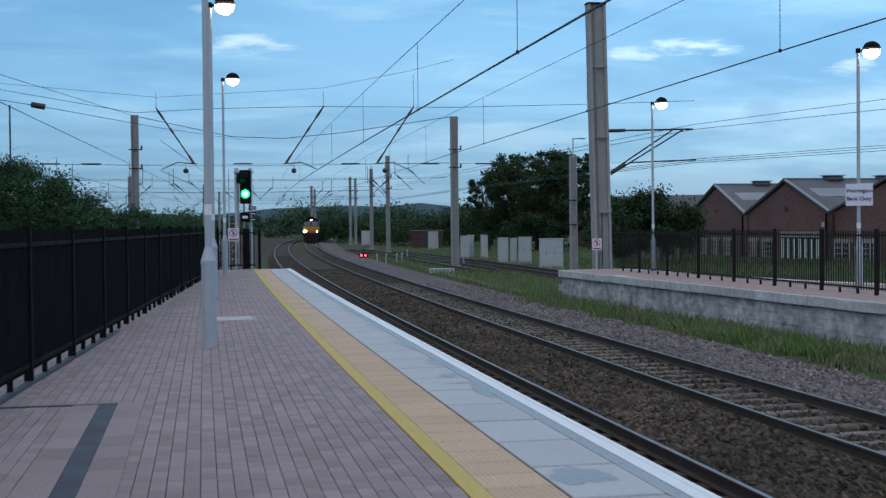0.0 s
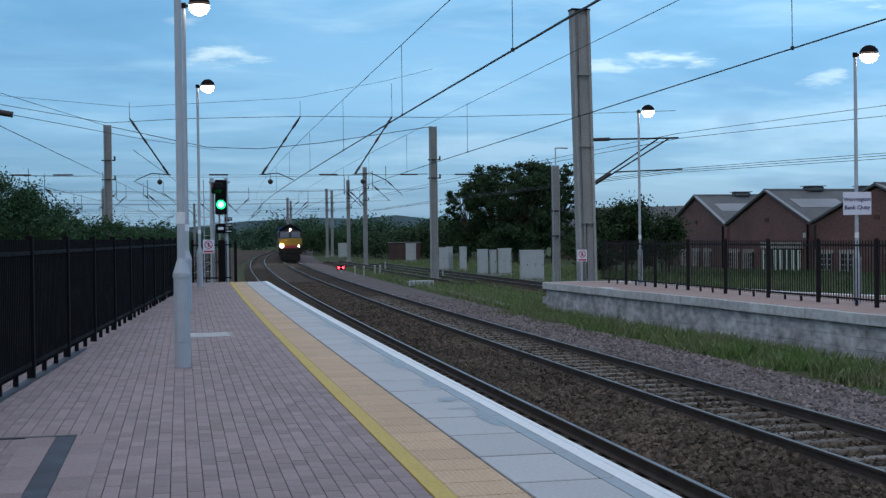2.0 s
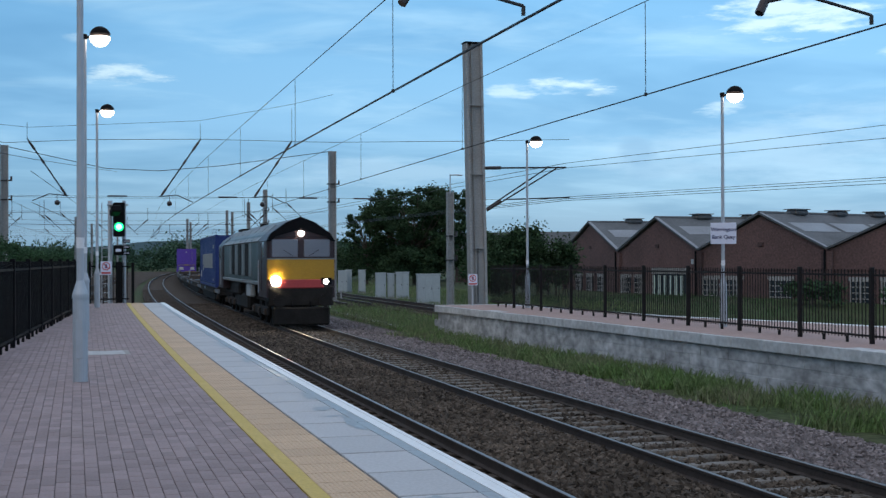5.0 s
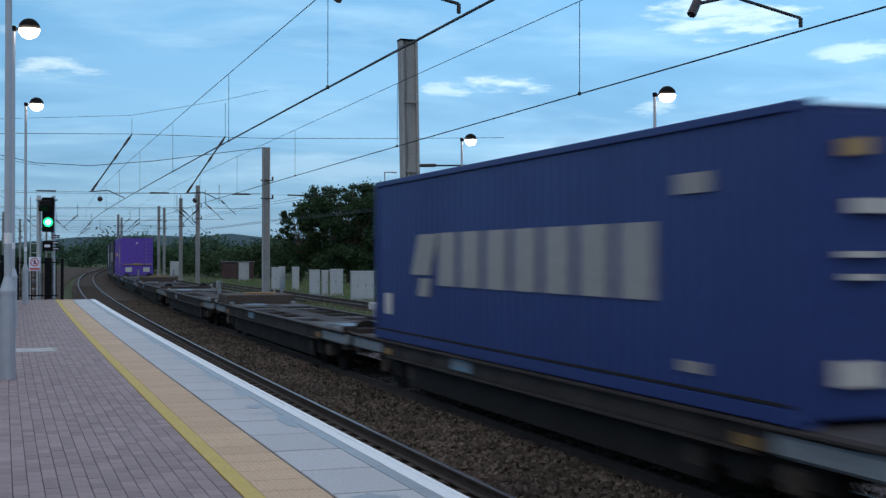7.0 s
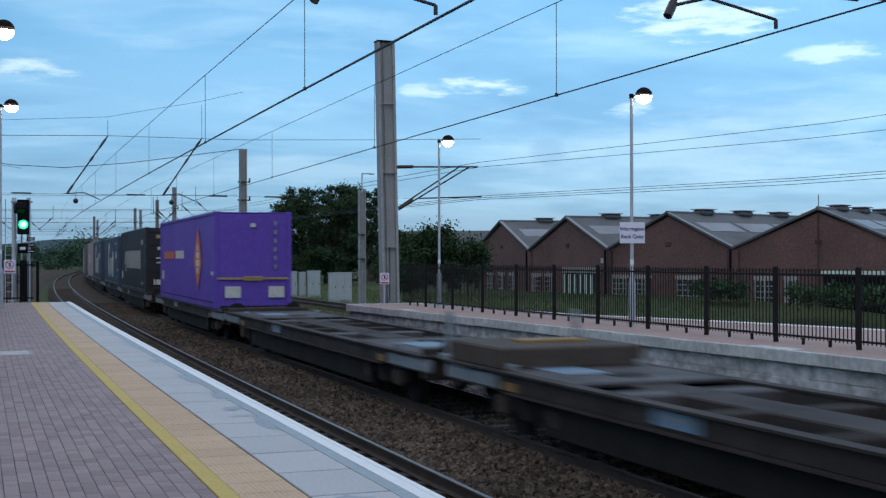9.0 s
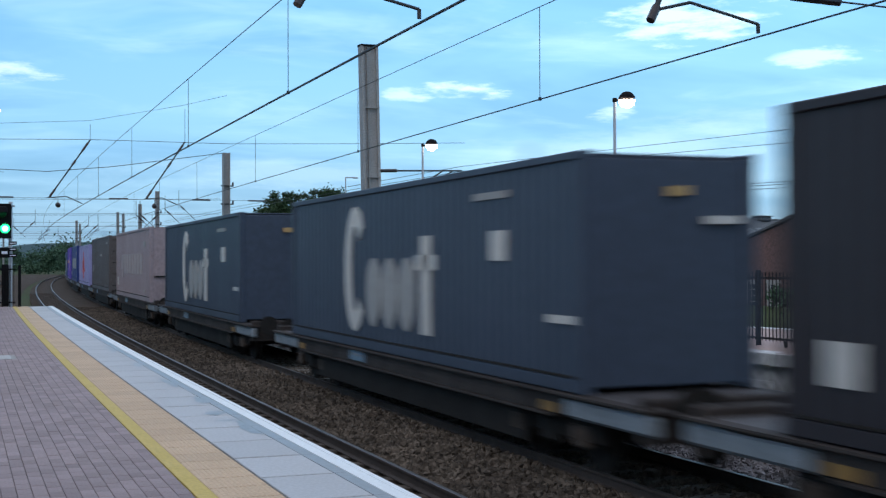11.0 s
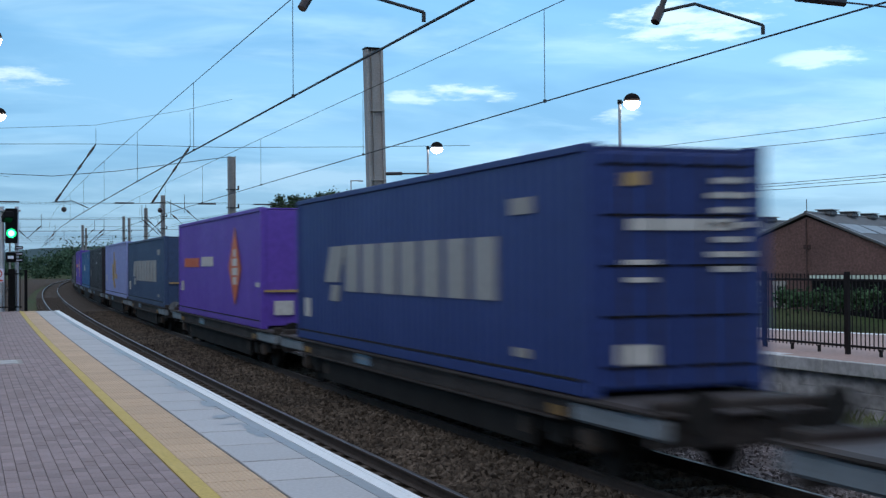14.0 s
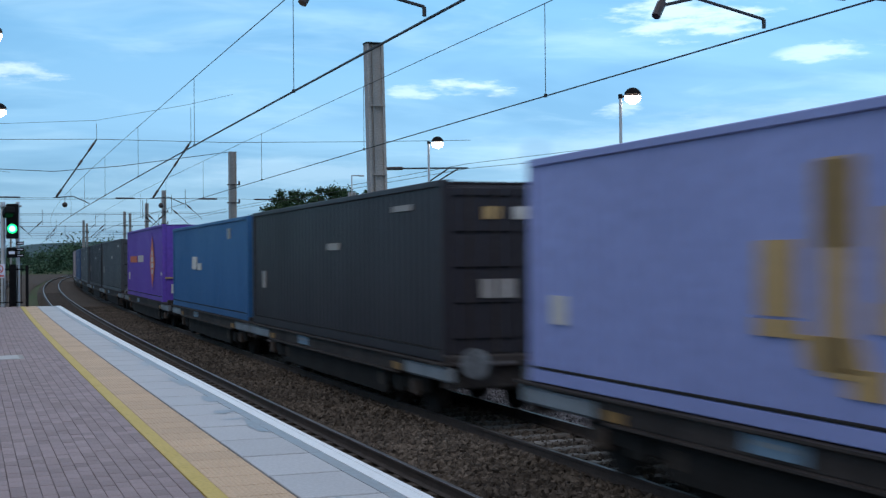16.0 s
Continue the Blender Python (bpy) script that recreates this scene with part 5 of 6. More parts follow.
# ------------------------------------------------------------ the freight train
SPEED, T_REF = 32.2, 13.0
MOVERS = []


def bogie(t, y, wheels, r=0.46, wheelbase=1.8, name="bogie"):
    b = boxed(name, (0, y, 0.5), (0.5, wheelbase * (wheels - 1) + 0.3, 0.22), M["bogie"], t, 0.03)
    for sx in (-1, 1):
        boxed("side_frame", (sx * 1.0, y, 0.55), (0.14, wheelbase * (wheels - 1) + 0.9, 0.34), M["bogie"], b, 0.04)
        boxed("spring", (sx * 1.06, y, 0.46), (0.16, 0.5, 0.34), M["bogie"], b, 0.05)
        for i in range(wheels):
            wy = y + (i - (wheels - 1) / 2) * wheelbase
            tubed("wheel", (sx * 0.68, wy, r), (sx * 0.82, wy, r), r, M["bogie"], b, n=20)
            boxed("axle_box", (sx * 1.08, wy, r), (0.16, 0.3, 0.28), M["rustbox"], b, 0.04)
    for i in range(wheels):
        wy = y + (i - (wheels - 1) / 2) * wheelbase
        tubed("axle", (-0.7, wy, r), (0.7, wy, r), 0.08, M["bogie"], b, n=8)
    return b


def wagon(L, bare=False, pale=False):
    t = tagged(empty("flat_wagon"), "bare low container flat wagon with open ladder frame" if bare else "low container flat wagon with grimy steel frame", "railway wagon", "container wagons")
    for sx in (-1, 1):
        sill = boxed("side_sill", (sx * 1.19, 0, 0.84), (0.09, L - 1.6, 0.28), M["frame"], t, 0.015)
        boxed("sill_flange", (sx * 1.22, 0, 0.975), (0.2, L - 0.1, 0.03), M["frame"], sill)
        boxed("sill_flange", (sx * 1.22, 0, 0.69), (0.18, L - 5.0, 0.03), M["frame"], sill)
        # deep dark side plate, added to imitate the shade below the sill
        boxed("shade_truss", (sx * 1.12, 0, 0.48), (0.06, L - 7.0, 0.54), M["bogie"], t, 0.02)
        tubed("brake_rod", (sx * 0.6, -L * 0.3, 0.42), (sx * 0.6, L * 0.3, 0.42), 0.04, M["bogie"], t, n=6)
        boxed("panel_plate", (sx * 1.247, L * 0.12, 0.84), (0.012, 0.9, 0.18), M["panelblue"], t)
        boxed("text_bar", (sx * 1.258, L * 0.12, 0.86), (0.006, 0.6, 0.05), M["palesteel"], t)
        for e in (-1, 1):
            boxed("end_step", (sx * 1.18, e * (L / 2 - 1.1), 0.81), (0.16, 2.1, 0.24), M["palesteel"], t, 0.04, "pale blue-grey end step panel")
            boxed("yellow_plate", (sx * 1.245, e * (L / 2 - 2.6), 0.78), (0.02, 0.4, 0.12), M["wagonyellow"], t)
            tubed("buffer", (sx * 0.87, e * (L / 2 - 0.35), 1.0), (sx * 0.87, e * (L / 2 + 0.15), 1.0), 0.09, M["bogie"], t, n=10)
            tubed("buffer_head", (sx * 0.87, e * (L / 2 + 0.13), 1.0), (sx * 0.87, e * (L / 2 + 0.17), 1.0), 0.24, M["buffer"] if pale else M["bogie"], t, n=16)
    # dark box added to close off the shaded space between the bogies
    boxed("underside_fill", (0, 0, 0.5), (1.5, L - 8.0, 0.34), M["bogie"], t, 0.05)
    boxed("spine", (0, 0, 0.74), (0.7, L - 0.8, 0.42), M["frame"], t, 0.02)
    n = 9
    for i in range(n):
        y = -L / 2 + 1.4 + (L - 2.8) * i / (n - 1)
        boxed("cross_member", (0, y, 0.87), (2.3, 0.22 if i % 3 else 0.55, 0.16), M["deck"] if i % 3 == 0 else M["frame"], t, 0.015)
    for e in (-1, 1):
        d = 4.4 if bare else 2.0
        boxed("end_deck", (0, e * (L / 2 - 0.05 - d / 2), 0.965), (2.26, d, 0.05), M["deck"], t, 0.01)
        if bare:
            boxed("deck_plate", (-0.35, e * (L / 2 - 2.6), 0.996), (0.7, 1.3, 0.012), M["panelblue"], t, 0.004, "worn pale deck plate")
            tubed("bogie_pivot", (0.1, e * (L / 2 - 3.6), 0.985), (0.1, e * (L / 2 - 3.6), 1.0), 0.3, M["bogie"], t, n=18)
        boxed("headstock", (0, e * (L / 2 - 0.28), 0.84), (2.45, 0.2, 0.52), M["frame"], t, 0.02)
        bogie(t, e * (L / 2 - 2.9), 2)
        boxed("spigot", (1.05, e * (L / 2 - 2.2), 1.02), (0.16, 0.16, 0.1), M["palesteel"], t, 0.02)
        boxed("spigot", (-1.05, e * (L / 2 - 2.2), 1.02), (0.16, 0.16, 0.1), M["palesteel"], t, 0.02)
    tubed("drawhook", (0, -L / 2 - 0.3, 0.95), (0, -L / 2 + 0.2, 0.95), 0.06, M["bogie"], t, n=8)
    return t


def end_rack():
    """The raised handbrake end with its posts."""
    t = tagged(empty("end_rack"), "rusty low end box with pale upright posts on a wagon", "wagon end rack", "wagon end racks")
    boxed("box", (0, -1.3, 1.14), (2.3, 2.2, 0.32), M["rustbox"], t, 0.03)
    boxed("lid", (0.1, -1.3, 1.32), (1.1, 0.4, 0.06), M["wagonyellow"], t, 0.01)
    for sx in (-1, 1):
        tubed("upright", (sx * 1.12, -0.15, 0.98), (sx * 1.12, -0.15, 1.75), 0.06, M["palesteel"], t, n=8)
        boxed("upright_foot", (sx * 1.12, -0.15, 1.02), (0.26, 0.3, 0.1), M["palesteel"], t, 0.02)
    return t


CON_COL = {}


def paint(name, col, col2=None):
    if name not in CON_COL:
        CON_COL[name] = mat(name, col, 0.5, 0.0, vary=0.14, scale=0.45, fine=12, bump=0.05, col2=col2 or tuple(v * 0.72 for v in col), stretch=(1, 1, 0.6), spec=0.28)
    return CON_COL[name]


def container(L, h, body, label, art=None, doors=False, z0=1.0):
    W = 2.5
    t = tagged(empty("shipping_container"), label, "shipping container", "containers on the train")
    # sides with shallow pressed ribs
    for sx in (-1, 1):
        verts, faces = [], []
        n = int(L / 0.3)
        x0 = W / 2 - 0.035
        ys = []
        for i in range(n):
            y = -L / 2 + 0.12 + (L - 0.24) * i / n
            dy = (L - 0.24) / n
            ys += [(y, 0.0), (y + dy * 0.35, 0.0), (y + dy * 0.5, 0.014), (y + dy * 0.85, 0.014)]
        for y, dx in ys:
            verts += [(sx * (x0 - 0.014 + dx), y, z0 + 0.2), (sx * (x0 - 0.014 + dx), y, z0 + h - 0.1)]
        for i in range(len(ys) - 1):
            faces.append((2 * i, 2 * i + 2, 2 * i + 3, 2 * i + 1))
        raw("side_panel", verts, faces, body, t)
        boxed("top_rail", (sx * (W / 2 - 0.04), 0, z0 + h - 0.05), (0.08, L - 0.2, 0.1), body, t, 0.012)
        boxed("bottom_rail", (sx * (W / 2 - 0.045), 0, z0 + 0.09), (0.09, L - 0.2, 0.17), body, t, 0.012)
        boxed("rail_lip", (sx * (W / 2 - 0.02), 0, z0 + 0.195), (0.05, L - 0.3, 0.025), M["bogie"], t)
        for e in (-1, 1):
            boxed("corner_post", (sx * (W / 2 - 0.075), e * (L / 2 - 0.08), z0 + h / 2), (0.15, 0.16, h), body, t, 0.015)
            for zc in (0.06, h - 0.06):
                boxed("corner_casting", (sx * (W / 2 - 0.085), e * (L / 2 - 0.085), z0 + zc), (0.178, 0.178, 0.122), body, t, 0.012)
    boxed("roof", (0, 0, z0 + h - 0.035), (W - 0.12, L - 0.25, 0.04), body, t, 0.01)
    boxed("floor", (0, 0, z0 + 0.12), (W - 0.15, L - 0.25, 0.1), M["frame"], t)
    boxed("end_wall", (0, L / 2 - 0.07, z0 + h / 2), (W - 0.25, 0.06, h - 0.15), body, t, 0.01)
    end = boxed("end_wall", (0, -L / 2 + 0.07, z0 + h / 2), (W - 0.25, 0.06, h - 0.15), body, t, 0.01)
    if doors:
        for sx in (-1, 1):
            d = boxed("door", (sx * 0.56, -L / 2 + 0.025, z0 + h / 2), (1.06, 0.05, h - 0.22), body, t, 0.012)
            for k in range(5):
                boxed("door_rib", (sx * 0.56, -L / 2 - 0.004, z0 + 0.35 + k * (h - 0.6) / 4), (1.0, 0.03, 0.03), M["black"], d)
            for k in (-0.22, 0.22):
                tubed("lock_rod", (sx * 0.56 + k, -L / 2 - 0.03, z0 + 0.12), (sx * 0.56 + k, -L / 2 - 0.03, z0 + h - 0.12), 0.02, M["frame"], d, n=6)
    if art:
        art(t, L, h, z0, W)
    return t


WHITE_ART = paint("white_lettering_paint", (0.54, 0.515, 0.48))
GREY_ART = paint("pale_grey_print", (0.30, 0.28, 0.265))
FAINT_ART = paint("faded_pink_print", (0.37, 0.31, 0.305))
BLOCK_ART = paint("weathered_white_print", (0.31, 0.30, 0.29))
ORANGE_ART = paint("orange_print", (0.55, 0.125, 0.05))
RED_ART = paint("red_print", (0.55, 0.07, 0.05))
GOLD_ART = paint("gold_print", (0.42, 0.28, 0.12))


def plate(t, y, z, w, h, material, W=2.5, name="print_block", skew=0.0):
    """A flat block of print on the platform side of a container (its -x side)."""
    x = -W / 2 + 0.012
    p = [(x, y + w / 2, z - h / 2), (x, y - w / 2, z - h / 2), (x, y - w / 2 - skew, z + h / 2), (x, y + w / 2 - skew, z + h / 2)]
    q = [(x + 0.05, a, b) for _, a, b in p]
    return raw(name, p + q, [(0, 1, 2, 3), (0, 4, 5, 1), (1, 5, 6, 2), (2, 6, 7, 3), (3, 7, 4, 0)], material, t)


def end_plate(t, L, x, z, w, h, material, name="print_block"):
    return boxed(name, (x, -L / 2 - 0.004, z), (w, 0.06, h), material, t)


def art_bars(material, end_text=True, rib=None):
    def f(t, L, h, z0, W):
        # an emblem and a row of plain blocks for the unlettered name
        zc = z0 + h * 0.5
        plate(t, L * 0.30, zc + 0.1, 1.05, 0.72, material, skew=0.42)
        plate(t, L * 0.29, zc - 0.48, 0.6, 0.32, material, skew=0.14)
        for i in range(7):
            plate(t, L * 0.20 - i * 1.12, zc + 0.02, 0.84, 0.9, material)
        plate(t, -L * 0.36, z0 + h * 0.78, 0.7, 0.22, GREY_ART)
        plate(t, -L * 0.36, z0 + 0.42, 0.5, 0.12, GREY_ART)
        plate(t, L * 0.44, z0 + 0.7, 0.42, 0.4, WHITE_ART)
        plate(t, L * 0.36, z0 + 0.1, 0.4, 0.1, GOLD_ART)
        if end_text:
            end_plate(t, L, -0.65, z0 + h * 0.86, 0.3, 0.16, GOLD_ART)
            for i, (w, z) in enumerate(((1.5, 0.68), (0.5, 0.53), (0.4, 0.46))):
                end_plate(t, L, 0.05 if i == 0 else -0.55, z0 + h * z, w, 0.14 if i == 0 else 0.06, WHITE_ART)
            for i in range(7):
                end_plate(t, L, 0.72, z0 + h * (0.86 - 0.06 * i), 0.6 if i % 2 else 0.45, 0.07, WHITE_ART)
            end_plate(t, L, -0.6, z0 + 0.5, 0.55, 0.24, WHITE_ART)
        else:
            # a slanted emblem of blocks and a pale lower plate
            for x, z, w, hh, k in ((0.05, 0.70, 0.95, 0.16, 0.3), (-0.2, 0.58, 0.42, 0.6, 0.42), (0.5, 0.62, 0.35, 0.42, 0.1), (0.45, 0.47, 0.4, 0.3, -0.16)):
                zc2 = z0 + h * z
                q = [(x - w / 2, zc2 - hh / 2), (x + w / 2, zc2 - hh / 2), (x + w / 2 + k, zc2 + hh / 2), (x - w / 2 + k, zc2 + hh / 2)]
                y = -L / 2 + 0.012
                raw("print_block", [(a, y, b) for a, b in q] + [(a, y + 0.04, b) for a, b in q], [(0, 1, 2, 3), (0, 4, 5, 1), (1, 5, 6, 2), (2, 6, 7, 3), (3, 7, 4, 0)], WHITE_ART, t)
            end_plate(t, L, -0.4, z0 + 0.5, 0.5, 0.3, GREY_ART)
            end_plate(t, L, 0.0, z0 + h * 0.34, 2.1, 0.06, rib or M["bogie"], "end_rib")
    return f


def art_script(t, L, h, z0, W):
    zc = z0 + h * 0.5
    # a large open ring
    x = -W / 2 + 0.012
    n, v = 26, []
    for k in range(n + 1):
        a = radians(140 - 280 * k / n)
        for rw, rh in ((0.66, 1.18), (0.30, 0.82)):
            v.append((x, 2.3 + rw * math.cos(a), zc + rh * math.sin(a)))
    m = len(v)
    v += [(a + 0.05, b, c) for a, b, c in v]
    f = []
    for k in range(n):
        a = 2 * k
        f += [(a, a + 2, a + 3, a + 1), (a, m + a, m + a + 2, a + 2), (a + 1, a + 3, m + a + 3, m + a + 1)]
    raw("print_ring", v, f, WHITE_ART, t)
    for i in range(3):
        w = [(x, 1.15 - i * 0.92 + 0.43 * math.cos(2 * math.pi * k / 24), zc - 0.42 + 0.62 * math.sin(2 * math.pi * k / 24)) for k in range(24)]
        w += [(a + 0.05, b, c) for a, b, c in w]
        raw("print_oval", w, [tuple(range(24))] + [(k, 24 + k, 24 + (k + 1) % 24, (k + 1) % 24) for k in range(24)], BLOCK_ART, t)
    plate(t, -1.62, zc - 0.25, 0.42, 1.6, WHITE_ART)
    plate(t, -1.62, zc + 0.12, 0.95, 0.24, WHITE_ART)
    plate(t, -L * 0.32, z0 + h * 0.62, 0.5, 0.42, WHITE_ART)
    plate(t, -L * 0.30, z0 + h * 0.86, 1.2, 0.1, GREY_ART)
    plate(t, -L * 0.46, z0 + h * 0.30, 0.8, 0.1, WHITE_ART)
    end_plate(t, L, 0.75, z0 + h * 0.72, 0.5, 0.1, WHITE_ART)
    end_plate(t, L, 0.1, z0 + h * 0.84, 0.3, 0.12, GOLD_ART)


def art_cross(material):
    def f(t, L, h, z0, W):
        zc = z0 + h * 0.52
        plate(t, 0.9, zc + 0.55, 0.55, 0.75, material)
        plate(t, 0.9, zc, 0.4, 1.9, material)
        plate(t, 0.9, zc - 0.75, 0.8, 0.3, material, skew=-0.1)
        plate(t, 0.5, zc - 0.98, 0.5, 0.25, material)
        plate(t, 1.75, zc - 0.1, 0.55, 0.7, material)
        plate(t, -0.3, zc - 0.42, 1.4, 0.26, material)
        plate(t, 0.1, zc + 0.1, 0.4, 0.8, material)
        plate(t, 1.75, zc - 0.56, 0.65, 0.16, material)
        plate(t, L * 0.44, z0 + h * 0.33, 0.4, 0.36, WHITE_ART)
        end_plate(t, L, -0.5, z0 + h * 0.84, 0.5, 0.1, GOLD_ART)
        end_plate(t, L, -0.55, z0 + h * 0.4, 0.5, 0.4, WHITE_ART)
        end_plate(t, L, 0.0, z0 + h * 0.58, 0.7, 0.1, material)
    return f


def art_diamond(t, L, h, z0, W):
    zc = z0 + h * 0.5
    x = -W / 2 + 0.008
    y = -L * 0.25
    raw("diamond", [(x, y, zc - 1.05), (x, y - 0.95, zc), (x, y, zc + 1.15), (x, y + 0.95, zc), (x + 0.05, y, zc)], [(0, 1, 2, 3), (0, 4, 1), (1, 4, 2), (2, 4, 3), (3, 4, 0)], ORANGE_ART, t)
    for i, w in enumerate((0.35, 0.7, 0.8, 0.45)):
        plate(t, y, zc + 0.42 - 0.26 * i, w, 0.21, WHITE_ART, W + 0.02)
    for i in range(5):
        plate(t, L * 0.39 - i * 0.62, zc + 0.18, 0.52, 0.3, ORANGE_ART)
    for i in range(4):
        plate(t, L * 0.14 - i * 0.55, zc + 0.2, 0.42, 0.3, WHITE_ART)
    plate(t, L * 0.45, z0 + h * 0.3, 0.45, 0.34, WHITE_ART)
    plate(t, -L * 0.47, z0 + h * 0.36, 0.5, 0.12, WHITE_ART)
    end_plate(t, L, 0.0, z0 + h * 0.31, 2.3, 0.06, GOLD_ART)
    end_plate(t, L, 0.0, z0 + h * 0.31, 0.6, 0.14, GOLD_ART)
    for sx in (-0.65, 0.75):
        end_plate(t, L, sx, z0 + h * 0.17, 0.5, 0.36, WHITE_ART)
    for i in range(6):
        end_plate(t, L, 0.72, z0 + h * (0.88 - 0.09 * i), 0.06, 0.14, GREY_ART)
    end_plate(t, L, 0.0, z0 + h * 0.86, 0.16, 0.12, WHITE_ART)


def art_small(t, L, h, z0, W):
    zc = z0 + h * 0.55
    plate(t, 2.2, zc, 0.9, 0.42, WHITE_ART, skew=0.1)
    plate(t, 1.1, zc - 0.12, 0.7, 0.22, WHITE_ART)
    plate(t, -L * 0.3, z0 + h * 0.85, 0.4, 0.3, GREY_ART)


def art_plain(t, L, h, z0, W):
    plate(t, L * 0.41, z0 + h * 0.4, 0.35, 0.42, GREY_ART)
    plate(t, -L * 0.05, z0 + h * 0.66, 0.9, 0.14, GREY_ART)
    plate(t, -L * 0.36, z0 + h * 0.87, 1.0, 0.1, GREY_ART)
    end_plate(t, L, -0.4, z0 + h * 0.82, 0.3, 0.2, GOLD_ART)
    end_plate(t, L, 0.1, z0 + h * 0.82, 0.26, 0.2, WHITE_ART)
    end_plate(t, L, -0.3, z0 + h * 0.4, 0.6, 0.3, GREY_ART)


def rides(ob, s_mid):
    """Notes a thing that travels with the train: its middle's place along the line at the reference time."""
    MOVERS.append((ob, s_mid))
    return ob


NAVY, PURPLE = paint("navy_blue_container_paint", (0.025, 0.044, 0.165)), paint("purple_container_paint", (0.122, 0.060, 0.37))
DARK, TEAL = paint("dark_brown_container_paint", (0.028, 0.024, 0.028)), paint("slate_blue_container_paint", (0.046, 0.059, 0.086))
PINK, LILAC = paint("dusty_pink_grey_container_paint", (0.31, 0.245, 0.255)), paint("lilac_container_paint", (0.31, 0.29, 0.50))
SLATE2, SKY = paint("steel_blue_container_paint", (0.043, 0.072, 0.142)), paint("light_blue_container_paint", (0.25, 0.29, 0.55))
BROWN = paint("warm_brown_container_paint", (0.100, 0.082, 0.077))
BLUE, GREY = paint("bright_blue_container_paint", (0.03, 0.11, 0.26)), paint("charcoal_container_paint", (0.06, 0.065, 0.07))

# front, rear, height, paint, print, doors leading, label
LOAD = [
    (-183.4, -168.9, 3.08, NAVY, art_bars(BLOCK_ART), False, "navy blue container with a white unlettered emblem"),
    (-88.8, -74.5, 3.1, PURPLE, art_diamond, False, "purple container with an orange diamond"),
    (-69.1, -54.4, 3.06, DARK, art_bars(GREY_ART), True, "dark brown container with pale blocks of print"),
    (-51.0, -36.5, 2.95, TEAL, art_script, False, "slate blue container with tall white script shapes"),
    (-31.2, -16.7, 2.95, TEAL, art_script, False, "slate blue container with tall white script shapes"),
    (-13.2, 2.0, 3.06, PINK, art_bars(FAINT_ART, False), False, "dusty pink-grey container with faded pale print"),
    (7.6, 21.5, 3.12, BROWN, art_plain, True, "warm brown container with ribbed doors"),
    (25.7, 40.3, 2.88, LILAC, art_cross(RED_ART), True, "lilac container with a red emblem"),
    (45.5, 59.9, 3.05, NAVY, art_bars(BLOCK_ART), True, "navy blue container with a white unlettered emblem"),
    (63.8, 78.0, 3.1, PURPLE, art_diamond, False, "purple container with an orange diamond"),
    (82.1, 96.6, 2.8, SLATE2, art_bars(BLOCK_ART, False, GOLD_ART), False, "steel blue container with pale blocks of print"),
    (97.3, 111.8, 2.9, SKY, art_cross(GOLD_ART), False, "light blue container with a gold emblem"),
    (114.9, 129.3, 2.85, DARK, art_plain, True, "dark brown container with ribbed doors"),
    (129.8, 144.4, 2.82, BLUE, art_small, False, "bright blue container with a small white emblem"),
    (147.3, 161.8, 3.0, PURPLE, art_diamond, False, "purple container with an orange diamond"),
    (165.5, 180.0, 2.85, GREY, art_plain, True, "charcoal container with ribbed doors"),
    (181.0, 195.5, 2.85, DARK, art_plain, True, "dark brown container with ribbed doors"),
    (199.0, 213.5, 2.85, GREY, art_plain, True, "charcoal container with ribbed doors"),
    (217.5, 232.0, 2.85, SLATE2, art_plain, True, "steel blue container with pale blocks of print"),
    (236.0, 250.5, 2.85, PINK, art_plain, True, "dusty pink-grey container with faded pale print"),
    (254.5, 269.0, 2.85, TEAL, art_plain, True, "slate blue container with pale blocks of print"),
    (273.0, 287.5, 2.85, DARK, art_plain, True, "dark brown container with ribbed doors"),
]


